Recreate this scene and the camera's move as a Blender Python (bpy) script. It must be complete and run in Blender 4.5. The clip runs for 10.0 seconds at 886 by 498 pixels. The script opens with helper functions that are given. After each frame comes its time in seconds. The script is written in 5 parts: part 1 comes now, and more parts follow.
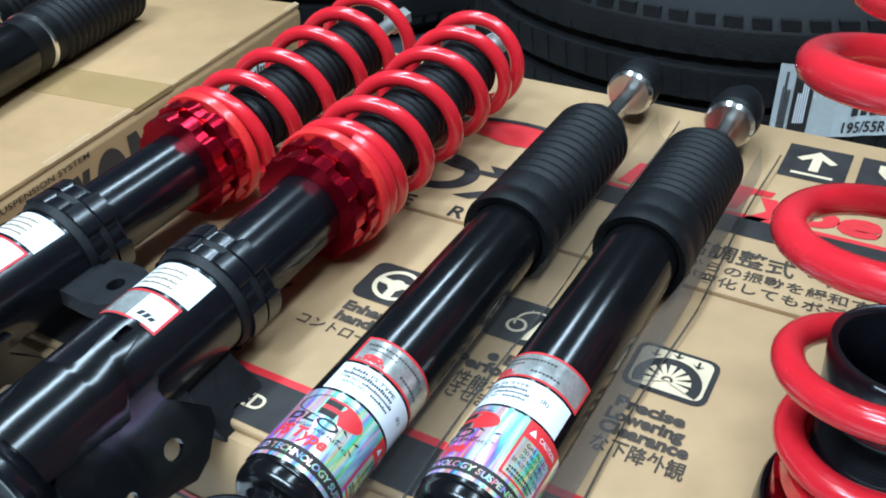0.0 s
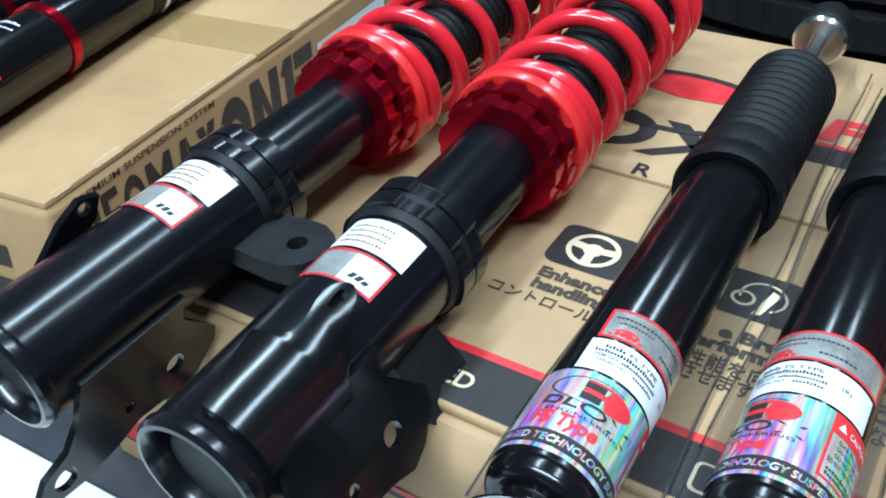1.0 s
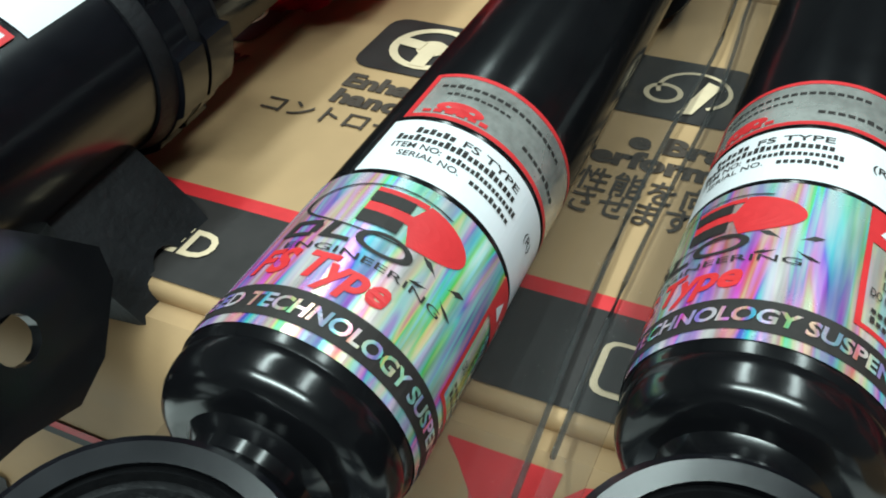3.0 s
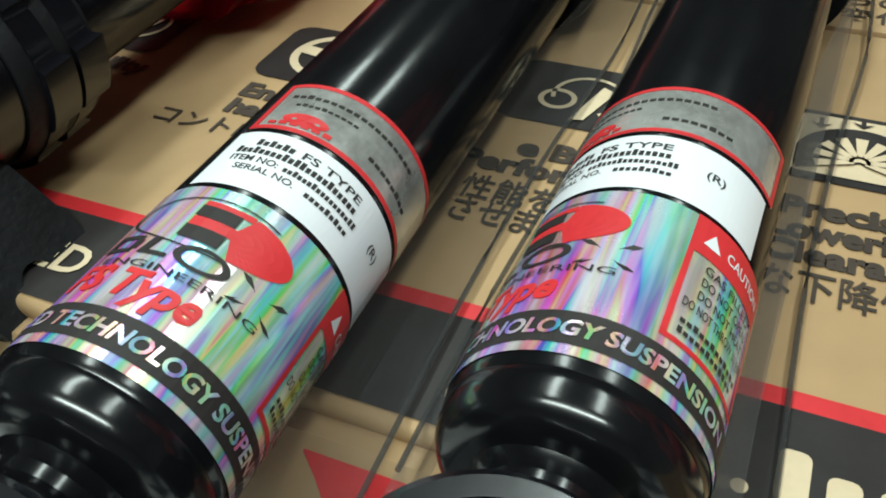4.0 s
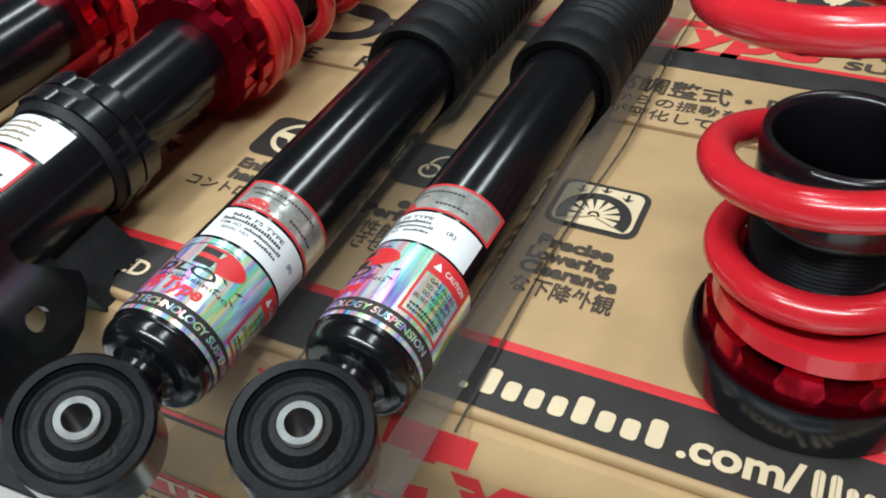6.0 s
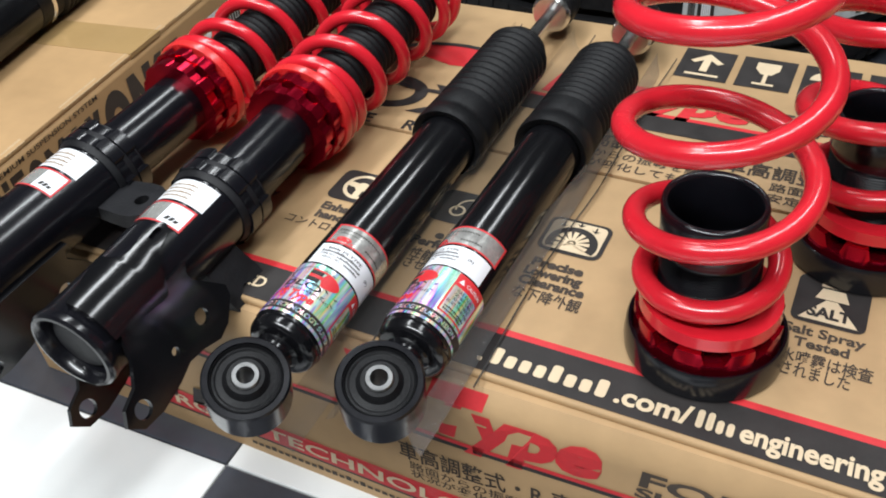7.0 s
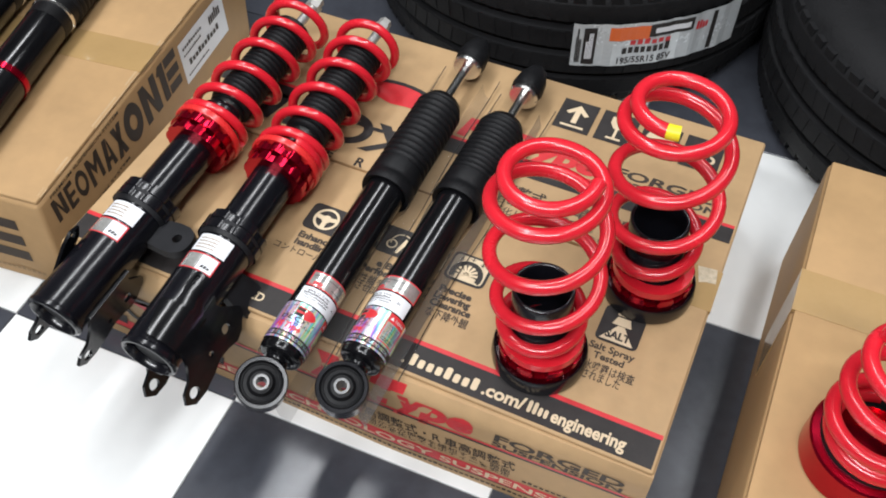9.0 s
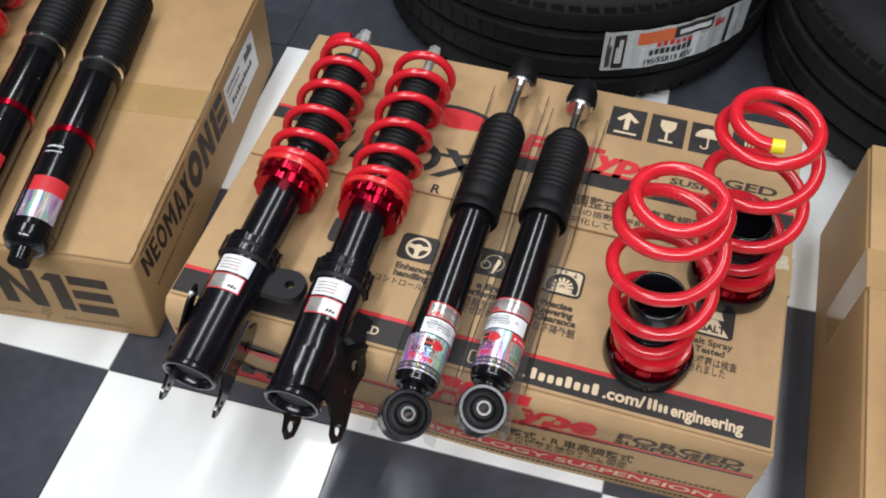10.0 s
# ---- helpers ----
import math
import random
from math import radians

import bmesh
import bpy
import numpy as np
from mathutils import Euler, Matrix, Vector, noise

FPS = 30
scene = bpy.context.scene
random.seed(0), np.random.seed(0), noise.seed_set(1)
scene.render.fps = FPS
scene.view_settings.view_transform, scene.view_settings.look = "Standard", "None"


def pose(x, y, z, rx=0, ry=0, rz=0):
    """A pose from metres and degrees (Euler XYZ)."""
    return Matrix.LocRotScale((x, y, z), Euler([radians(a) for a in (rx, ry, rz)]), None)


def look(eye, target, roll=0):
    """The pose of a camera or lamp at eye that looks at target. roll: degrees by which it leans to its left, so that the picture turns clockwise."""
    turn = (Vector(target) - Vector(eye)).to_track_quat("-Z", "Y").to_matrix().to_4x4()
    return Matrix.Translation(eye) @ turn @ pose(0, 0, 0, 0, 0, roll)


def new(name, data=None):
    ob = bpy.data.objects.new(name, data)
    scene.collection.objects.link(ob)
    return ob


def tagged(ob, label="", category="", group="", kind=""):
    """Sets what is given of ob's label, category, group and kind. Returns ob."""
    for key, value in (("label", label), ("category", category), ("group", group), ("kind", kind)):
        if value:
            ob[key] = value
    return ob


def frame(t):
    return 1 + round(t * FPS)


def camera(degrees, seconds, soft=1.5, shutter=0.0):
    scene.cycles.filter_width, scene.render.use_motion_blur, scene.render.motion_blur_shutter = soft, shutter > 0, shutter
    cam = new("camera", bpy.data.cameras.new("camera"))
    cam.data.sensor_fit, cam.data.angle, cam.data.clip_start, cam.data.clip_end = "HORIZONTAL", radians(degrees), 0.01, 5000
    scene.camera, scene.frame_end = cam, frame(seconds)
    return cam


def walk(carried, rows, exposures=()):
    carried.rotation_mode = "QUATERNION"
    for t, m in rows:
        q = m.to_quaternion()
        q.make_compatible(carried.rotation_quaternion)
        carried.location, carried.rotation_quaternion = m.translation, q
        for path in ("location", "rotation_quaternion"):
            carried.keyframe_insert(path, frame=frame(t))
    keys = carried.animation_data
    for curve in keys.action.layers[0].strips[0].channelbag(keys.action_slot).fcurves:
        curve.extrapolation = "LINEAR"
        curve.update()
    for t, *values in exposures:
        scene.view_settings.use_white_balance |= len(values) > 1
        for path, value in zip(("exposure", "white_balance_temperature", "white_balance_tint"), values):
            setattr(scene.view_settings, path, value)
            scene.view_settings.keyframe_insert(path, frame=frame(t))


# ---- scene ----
cam = camera(53.3, 10.0, soft=1.9)
PATH = [
    (0, (-0.153, -0.199, 0.473), (-0.99, 1.218, -0.664), -2.0),
    (0.5, (-0.196, -0.207, 0.465), (-1.061, 1.171, -0.698), -1.7),
    (1, (-0.249, -0.206, 0.441), (-1.119, 1.143, -0.753), -2.3),
    (1.5, (-0.253, -0.165, 0.386), (-1.083, 1.162, -0.859), -3.9),
    (2, (-0.254, -0.127, 0.339), (-1.011, 1.209, -0.942), -3.2),
    (2.2, (-0.257, -0.122, 0.327), (-0.996, 1.22, -0.958), -3.2),
    (3.3, (-0.264, -0.098, 0.312), (-0.908, 1.281, -0.985), -1.9),
    (3.5, (-0.259, -0.095, 0.314), (-0.902, 1.284, -0.984), -2.0),
    (4, (-0.241, -0.092, 0.312), (-0.872, 1.299, -0.979), -2.2),
    (4.5, (-0.22, -0.092, 0.317), (-0.85, 1.3, -0.974), -2.8),
    (5, (-0.206, -0.096, 0.319), (-0.847, 1.295, -0.966), -3.5),
    (5.5, (-0.186, -0.123, 0.356), (-0.861, 1.255, -0.927), -3.9),
    (5.7, (-0.168, -0.142, 0.382), (-0.855, 1.221, -0.91), -3.7),
    (6.8, (-0.086, -0.269, 0.518), (-0.843, 1.06, -0.771), -5.3),
    (7, (-0.08, -0.281, 0.538), (-0.847, 1.04, -0.754), -5.7),
    (7.5, (-0.105, -0.249, 0.545), (-0.839, 1.089, -0.747), -4.3),
    (8, (-0.086, -0.26, 0.662), (-0.706, 1.01, -0.754), -1.2),
    (8.5, (-0.052, -0.29, 0.798), (-0.602, 0.853, -0.748), -0.4),
    (9, (-0.026, -0.333, 0.857), (-0.556, 0.767, -0.726), -1.0),
    (9.5, (-0.071, -0.365, 0.902), (-0.521, 0.72, -0.717), -2.3),
    (10, (-0.181, -0.387, 0.925), (-0.545, 0.733, -0.691), -1.1),
]
EXPOSURES = [(0.0, 0.38, 5050, -5), (1.2, 0.4, 5050, -5), (2.0, 0.3, 5500, -10), (3.5, -0.06, 6100, -12), (4.3, -0.12, 6300, -8), (5.5, -0.04, 6100, -5), (6.8, 0.13, 6300, 6), (8.5, 0.06, 6400, 10), (9.2, -0.06, 6400, 10), (10.0, -0.24, 6400, 10)]
walk(cam, [(t, look(eye, target, roll)) for t, eye, target, roll in PATH], EXPOSURES)

# ---- world and lamps: a shop lit by ceiling tubes ----
world = bpy.data.worlds.new("world")
scene.world = world
world.use_nodes = True
world.node_tree.nodes["Background"].inputs[0].default_value = (0.9, 0.95, 1.0, 1)
world.node_tree.nodes["Background"].inputs[1].default_value = 0.09


def area_lamp(name, loc, target, sx, sy, watts, colour=(0.97, 0.985, 1.0)):
    data = bpy.data.lights.new(name, "AREA")
    data.shape, data.size, data.size_y, data.energy, data.color = "RECTANGLE", sx, sy, watts, colour
    ob = new(name, data)
    ob.matrix_world = look(loc, target)
    return ob


area_lamp("ceiling_tube_lamp", (-1.1, 0.6, 2.65), (-1.1, 0.6, 0), 0.25, 2.4, 42)
area_lamp("ceiling_tube_lamp", (0.5, 0.6, 2.65), (0.5, 0.6, 0), 0.25, 2.4, 34)
area_lamp("ceiling_tube_lamp", (-0.3, -1.5, 2.65), (-0.3, -1.3, 0), 2.4, 0.25, 90)


# ---- materials ----
def mat(name, colour, rough=0.5, metal=0.0, coat=0.0, vary=0.12, scale=30.0, bump=0.0, bump_scale=200.0, dark=None, coord="Object", spec=0.5):
    m = bpy.data.materials.new(name)
    m.use_nodes = True
    nt = m.node_tree
    b = nt.nodes["Principled BSDF"]
    b.inputs["Metallic"].default_value = metal
    b.inputs["Coat Weight"].default_value = coat
    b.inputs["Coat Roughness"].default_value = 0.08
    tc = nt.nodes.new("ShaderNodeTexCoord")
    n1 = nt.nodes.new("ShaderNodeTexNoise")
    n1.inputs["Scale"].default_value, n1.inputs["Detail"].default_value = scale, 6
    n2 = nt.nodes.new("ShaderNodeTexNoise")
    n2.inputs["Scale"].default_value, n2.inputs["Detail"].default_value = scale * 9, 3
    nt.links.new(tc.outputs[coord], n1.inputs["Vector"])
    nt.links.new(tc.outputs[coord], n2.inputs["Vector"])
    add = nt.nodes.new("ShaderNodeMath")
    add.operation = "MULTIPLY_ADD"
    add.inputs[1].default_value = 0.35
    nt.links.new(n2.outputs["Fac"], add.inputs[0])
    nt.links.new(n1.outputs["Fac"], add.inputs[2])
    ramp = nt.nodes.new("ShaderNodeValToRGB")
    lo = dark or tuple(c * (1 - vary) for c in colour)
    hi = tuple(min(1, c * (1 + vary * 0.7)) for c in colour)
    ramp.color_ramp.elements[0].position, ramp.color_ramp.elements[0].color = 0.45, (*lo, 1)
    ramp.color_ramp.elements[1].position, ramp.color_ramp.elements[1].color = 0.9, (*hi, 1)
    nt.links.new(add.outputs[0], ramp.inputs[0])
    nt.links.new(ramp.outputs[0], b.inputs["Base Color"])
    rr = nt.nodes.new("ShaderNodeMapRange")
    rr.inputs["From Min"].default_value, rr.inputs["From Max"].default_value = 0.4, 0.95
    rr.inputs["To Min"].default_value, rr.inputs["To Max"].default_value = rough * 0.85, min(1, rough * 1.2)
    nt.links.new(add.outputs[0], rr.inputs["Value"])
    nt.links.new(rr.outputs[0], b.inputs["Roughness"])
    b.inputs["Specular IOR Level"].default_value = spec
    if bump:
        n3 = nt.nodes.new("ShaderNodeTexNoise")
        n3.inputs["Scale"].default_value, n3.inputs["Detail"].default_value = bump_scale, 4
        nt.links.new(tc.outputs[coord], n3.inputs["Vector"])
        bp = nt.nodes.new("ShaderNodeBump")
        bp.inputs["Strength"].default_value, bp.inputs["Distance"].default_value = bump, 0.002
        nt.links.new(n3.outputs["Fac"], bp.inputs["Height"])
        nt.links.new(bp.outputs[0], b.inputs["Normal"])
    return m


CARD = mat("cardboard", (0.455, 0.297, 0.153), 0.6, vary=0.14, scale=9, bump=0.12, bump_scale=90, spec=0.3)
CARD_B = mat("cardboard_pale", (0.44, 0.275, 0.13), 0.6, vary=0.14, scale=7, bump=0.14, bump_scale=60, spec=0.3)
CARD_EDGE = mat("cardboard_worn_edge", (0.5, 0.35, 0.2), 0.8, vary=0.2, scale=120, bump=0.4, bump_scale=400)
WORN_TAPE = mat("torn_tape", (0.6, 0.5, 0.36), 0.2, coat=0.6, vary=0.25, scale=200, bump=0.5, bump_scale=160)
TAPE = mat("packing_tape", (0.42, 0.27, 0.115), 0.22, coat=0.4, vary=0.06, scale=20)
INK = mat("black_print", (0.032, 0.028, 0.027), 0.5, vary=0.25, scale=60, spec=0.3)
INK_BROWN = mat("brown_black_print", (0.06, 0.045, 0.035), 0.6, vary=0.25, scale=60, spec=0.3)
INK_FAINT = mat("faint_brown_print", (0.3, 0.19, 0.09), 0.6, vary=0.2, scale=90)
RED_INK = mat("red_print", (0.6, 0.028, 0.035), 0.45, vary=0.15, scale=50)
CREAM = mat("cream_print", (0.68, 0.54, 0.36), 0.55, vary=0.08, scale=60)
GLOSS_BLACK = mat("gloss_black_paint", (0.005, 0.005, 0.006), 0.17, coat=0.1, vary=0.3, scale=25, bump=0.03, bump_scale=120)
SATIN_BLACK = mat("satin_black_paint", (0.006, 0.006, 0.0085), 0.22, coat=0.15, vary=0.3, scale=25, bump=0.025, bump_scale=90)
MATT_BLACK = mat("matt_black_coat", (0.012, 0.012, 0.014), 0.5, vary=0.3, scale=60, bump=0.15, bump_scale=500, spec=0.28)
RUBBER = mat("black_rubber", (0.007, 0.007, 0.008), 0.48, vary=0.3, scale=40, bump=0.2, bump_scale=600, spec=0.22)
TYRE = mat("tyre_rubber", (0.011, 0.011, 0.012), 0.62, vary=0.35, scale=12, bump=0.25, bump_scale=300, spec=0.18)
RED = mat("red_powder_coat", (0.68, 0.016, 0.03), 0.24, coat=0.5, vary=0.1, scale=30, bump=0.04, bump_scale=300)
RED_ORANGE = mat("orange_red_ring", (0.72, 0.03, 0.03), 0.28, coat=0.3, vary=0.08, scale=30)
RED_ANO = mat("red_anodised_alloy", (0.5, 0.005, 0.03), 0.2, metal=0.9, vary=0.12, scale=40)
CHROME = mat("chrome_steel", (0.8, 0.79, 0.77), 0.2, metal=1.0, vary=0.05, scale=50)
STEEL = mat("zinc_steel", (0.62, 0.61, 0.58), 0.36, metal=0.65, vary=0.15, scale=80)
DARK_STEEL = mat("dull_steel", (0.22, 0.22, 0.22), 0.38, metal=1.0, vary=0.2, scale=120)
WHITE_LABEL = mat("white_paper_label", (0.8, 0.81, 0.84), 0.35, vary=0.03, scale=30)
SILVER_LABEL = mat("silver_foil_label", (0.8, 0.78, 0.74), 0.22, metal=0.72, vary=0.4, scale=60, bump=0.14, bump_scale=90)
YELLOW = mat("yellow_paint", (0.85, 0.72, 0.02), 0.4, vary=0.05)
WHITE_TILE = mat("white_floor_tile", (0.8, 0.81, 0.8), 0.16, vary=0.04, scale=6, coat=0.1)
BLACK_TILE = mat("black_floor_tile", (0.055, 0.059, 0.072), 0.2, vary=0.3, scale=7, coat=0.15, bump=0.05, bump_scale=25)
GROUT = mat("tile_joint", (0.25, 0.25, 0.25), 0.8)
WALL = mat("wall_paint", (0.17, 0.17, 0.167), 0.8, vary=0.05, scale=3)
ORANGE = mat("orange_print", (0.8, 0.16, 0.04), 0.4, vary=0.05)
GREY_FILM = mat("silver_film_sticker", (0.66, 0.7, 0.72), 0.25, metal=0.25, vary=0.12, scale=25, bump=0.25, bump_scale=40)


def holo_material():
    """Rainbow foil: hue bands run round the tube, broken by soft noise."""
    m = mat("holographic_foil", (0.7, 0.7, 0.7), 0.25, metal=0.55)
    nt = m.node_tree
    b = nt.nodes["Principled BSDF"]
    tc = nt.nodes.new("ShaderNodeTexCoord")
    mp = nt.nodes.new("ShaderNodeMapping")
    mp.inputs["Scale"].default_value = (150, 150, 14)
    noi = nt.nodes.new("ShaderNodeTexNoise")
    noi.inputs["Scale"].default_value, noi.inputs["Detail"].default_value, noi.inputs["Distortion"].default_value = 1.0, 2.5, 1.2
    nt.links.new(tc.outputs["Object"], mp.inputs["Vector"])
    nt.links.new(mp.outputs[0], noi.inputs["Vector"])
    mul = nt.nodes.new("ShaderNodeMath")
    mul.operation = "MULTIPLY"
    mul.inputs[1].default_value = 3.2
    nt.links.new(noi.outputs["Fac"], mul.inputs[0])
    hsv = nt.nodes.new("ShaderNodeCombineColor")
    hsv.mode = "HSV"
    fr = nt.nodes.new("ShaderNodeMath")
    fr.operation = "FRACT"
    nt.links.new(mul.outputs[0], fr.inputs[0])
    nt.links.new(fr.outputs[0], hsv.inputs[0])
    n2 = nt.nodes.new("ShaderNodeTexNoise")
    n2.inputs["Scale"].default_value = 2.3
    nt.links.new(mp.outputs[0], n2.inputs["Vector"])
    sat = nt.nodes.new("ShaderNodeMapRange")
    sat.inputs["From Min"].default_value, sat.inputs["From Max"].default_value = 0.35, 0.7
    sat.inputs["To Min"].default_value, sat.inputs["To Max"].default_value = 0.08, 0.85
    nt.links.new(n2.outputs["Fac"], sat.inputs["Value"])
    nt.links.new(sat.outputs[0], hsv.inputs[1])
    n3 = nt.nodes.new("ShaderNodeTexNoise")
    n3.inputs["Scale"].default_value, n3.inputs["Distortion"].default_value = 1.6, 0.8
    nt.links.new(mp.outputs[0], n3.inputs["Vector"])
    val = nt.nodes.new("ShaderNodeMapRange")
    val.inputs["From Min"].default_value, val.inputs["From Max"].default_value = 0.38, 0.6
    val.inputs["To Min"].default_value, val.inputs["To Max"].default_value = 0.62, 1.0
    nt.links.new(n3.outputs["Fac"], val.inputs["Value"])
    nt.links.new(val.outputs[0], hsv.inputs[2])
    nt.links.new(hsv.outputs[0], b.inputs["Base Color"])
    return m


HOLO = holo_material()


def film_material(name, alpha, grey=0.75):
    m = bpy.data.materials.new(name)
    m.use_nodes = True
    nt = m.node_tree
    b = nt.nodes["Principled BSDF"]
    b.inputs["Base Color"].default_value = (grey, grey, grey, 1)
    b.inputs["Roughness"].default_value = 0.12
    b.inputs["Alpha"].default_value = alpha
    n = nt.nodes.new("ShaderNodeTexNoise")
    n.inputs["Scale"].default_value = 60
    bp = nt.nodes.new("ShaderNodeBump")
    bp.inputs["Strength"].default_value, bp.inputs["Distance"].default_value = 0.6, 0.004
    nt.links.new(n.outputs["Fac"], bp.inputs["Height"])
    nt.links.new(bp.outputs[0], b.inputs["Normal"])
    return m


# FILM is clear bag film; its dark tint puts shade between the dampers
FILM = film_material("shade_tinted_film", 0.24, 0.12)
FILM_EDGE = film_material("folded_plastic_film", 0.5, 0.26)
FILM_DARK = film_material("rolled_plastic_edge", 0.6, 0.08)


# ---- building helpers ----
def part(name, bm, material, parent=None, label="", smooth=True, angle=0.6):
    me = bpy.data.meshes.new(name)
    bmesh.ops.recalc_face_normals(bm, faces=bm.faces)
    bm.to_mesh(me)
    bm.free()
    me.materials.append(material)
    if smooth:
        me.polygons.foreach_set("use_smooth", [True] * len(me.polygons))
        me.set_sharp_from_angle(angle=angle)
    ob = new(name, me)
    if parent is not None:
        ob.parent = parent
    if label:
        ob["label"] = label
    return ob


def thing(name, m, label, category, group="", kind=""):
    ob = new(name)
    ob.empty_display_size = 0.02
    ob.matrix_world = m
    return tagged(ob, label, category, group, kind)


def along(p0, p1):
    """A pose at p0 whose z runs towards p1 and whose x points up."""
    z = (Vector(p1) - Vector(p0)).normalized()
    x = Vector((0, 0, 1))
    x = (x - z * x.dot(z)).normalized()
    y = z.cross(x)
    r = Matrix((x, y, z)).transposed().to_4x4()
    return Matrix.Translation(p0) @ r


def lathe(profile, seg=48, a0=0.0, a1=math.tau, bm=None):
    """Turn (radius, height) pairs about z."""
    bm = bm or bmesh.new()
    full = abs(a1 - a0 - math.tau) < 1e-6
    n = seg if full else seg + 1
    rings = []
    for r, z in profile:
        if r < 1e-7:
            rings.append([bm.verts.new((0, 0, z))])
        else:
            rings.append([bm.verts.new((r * math.cos(a0 + (a1 - a0) * k / seg), r * math.sin(a0 + (a1 - a0) * k / seg), z)) for k in range(n)])
    for a, b in zip(rings, rings[1:]):
        for k in range(seg):
            j = (k + 1) % n
            if len(a) == 1 and len(b) == 1:
                continue
            if len(a) == 1:
                bm.faces.new((a[0], b[k], b[j]))
            elif len(b) == 1:
                bm.faces.new((a[k], a[j], b[0]))
            else:
                bm.faces.new((a[k], a[j], b[j], b[k]))
    return bm


def sweep(points, radius, seg=12, bm=None):
    bm = bm or bmesh.new()
    pts = [Vector(p) for p in points]
    rings = []
    up = Vector((0, 0, 1))
    for i, p in enumerate(pts):
        t = (pts[min(i + 1, len(pts) - 1)] - pts[max(i - 1, 0)]).normalized()
        a = (up - t * up.dot(t))
        a = a.normalized() if a.length > 1e-6 else Vector((1, 0, 0))
        b = t.cross(a)
        rings.append([bm.verts.new(p + (a * math.cos(math.tau * k / seg) + b * math.sin(math.tau * k / seg)) * radius) for k in range(seg)])
    for a, b in zip(rings, rings[1:]):
        for k in range(seg):
            j = (k + 1) % seg
            bm.faces.new((a[k], a[j], b[j], b[k]))
    bm.faces.new(rings[0][::-1])
    bm.faces.new(rings[-1])
    return bm


def box_bm(x0, x1, y0, y1, z0, z1, bevel=0.0, seg=2, bm=None):
    bm = bm or bmesh.new()
    made = bmesh.ops.create_cube(bm, size=1.0)
    for v in made["verts"]:
        v.co = Vector((x0 + (v.co.x + 0.5) * (x1 - x0), y0 + (v.co.y + 0.5) * (y1 - y0), z0 + (v.co.z + 0.5) * (z1 - z0)))
    if bevel:
        bmesh.ops.bevel(bm, geom=list({e for v in made["verts"] for e in v.link_edges}), offset=bevel, segments=seg, affect="EDGES", profile=0.5)
    return bm


def prism(outline, depth, bm=None, z0=0.0, bevel=0.0, holes=()):
    """A plate from an outline in x, y, with round holes (x, y, r)."""
    bm = bm or bmesh.new()
    edges = []

    def loop(pts):
        vs = [bm.verts.new((x, y, z0)) for x, y in pts]
        for a, b in zip(vs, vs[1:] + vs[:1]):
            edges.append(bm.edges.new((a, b)))

    loop(outline)
    for hx, hy, hr in holes:
        loop([(hx + hr * math.cos(math.tau * k / 16), hy + hr * math.sin(math.tau * k / 16)) for k in range(16)])
    got = bmesh.ops.triangle_fill(bm, edges=edges, use_beauty=True, use_dissolve=False)
    faces = [f for f in got["geom"] if isinstance(f, bmesh.types.BMFace)]
    if depth:
        ext = bmesh.ops.extrude_face_region(bm, geom=faces)
        bmesh.ops.translate(bm, verts=[v for v in ext["geom"] if isinstance(v, bmesh.types.BMVert)], vec=(0, 0, depth))
    return bm


GLYPHS = {}


def glyphs(text, heavy=0.0):
    """Flat letter shapes of the built-in font, size 1: points and faces, and the width."""
    key = (text, heavy)
    if key not in GLYPHS:
        cu = bpy.data.curves.new("letters", "FONT")
        cu.body, cu.size, cu.offset, cu.resolution_u = text, 1.0, heavy, 3
        ob = bpy.data.objects.new("letters", cu)
        scene.collection.objects.link(ob)
        me = bpy.data.meshes.new_from_object(ob.evaluated_get(bpy.context.evaluated_depsgraph_get()))
        pts = [(v.co.x, v.co.y) for v in me.vertices]
        faces = [tuple(p.vertices) for p in me.polygons]
        bpy.data.objects.remove(ob)
        bpy.data.curves.remove(cu)
        bpy.data.meshes.remove(me)
        GLYPHS[key] = (pts, faces, max((p[0] for p in pts), default=0.0))
    return GLYPHS[key]


def lettering(bm, text, x, y, height, width=None, heavy=0.0, slant=0.0, centre=False, place=None):
    """Add letters in x, y; height is that of capitals; place maps (u, v) to a point."""
    pts, faces, w = glyphs(text, heavy)
    k = height / 0.69
    sx = width / w if width and w else k
    off = -w * sx / 2 if centre else 0.0
    put = place or (lambda u, v: (u, v, 0.0))
    vs = [bm.verts.new(put(x + off + px * sx + py * k * slant, y + py * k)) for px, py in pts]
    for f in faces:
        try:
            bm.faces.new([vs[i] for i in f])
        except ValueError:
            pass
    return bm


def poly(bm, pts, place=None):
    put = place or (lambda u, v: (u, v, 0.0))
    bm.faces.new([bm.verts.new(put(u, v)) for u, v in pts])
    return bm


def rect(bm, x0, x1, y0, y1, place=None, slant=0.0, n=1):
    for i in range(n):
        a, b = x0 + (x1 - x0) * i / n, x0 + (x1 - x0) * (i + 1) / n
        h = (y1 - y0) * slant
        poly(bm, [(a, y0), (b, y0), (b + h, y1), (a + h, y1)], place)
    return bm


def round_rect(bm, x0, x1, y0, y1, r, place=None):
    pts = []
    for cx, cy, a in ((x1 - r, y0 + r, -90), (x1 - r, y1 - r, 0), (x0 + r, y1 - r, 90), (x0 + r, y0 + r, 180)):
        pts += [(cx + r * math.cos(radians(a + d)), cy + r * math.sin(radians(a + d))) for d in (0, 30, 60, 90)]
    return poly(bm, pts, place)


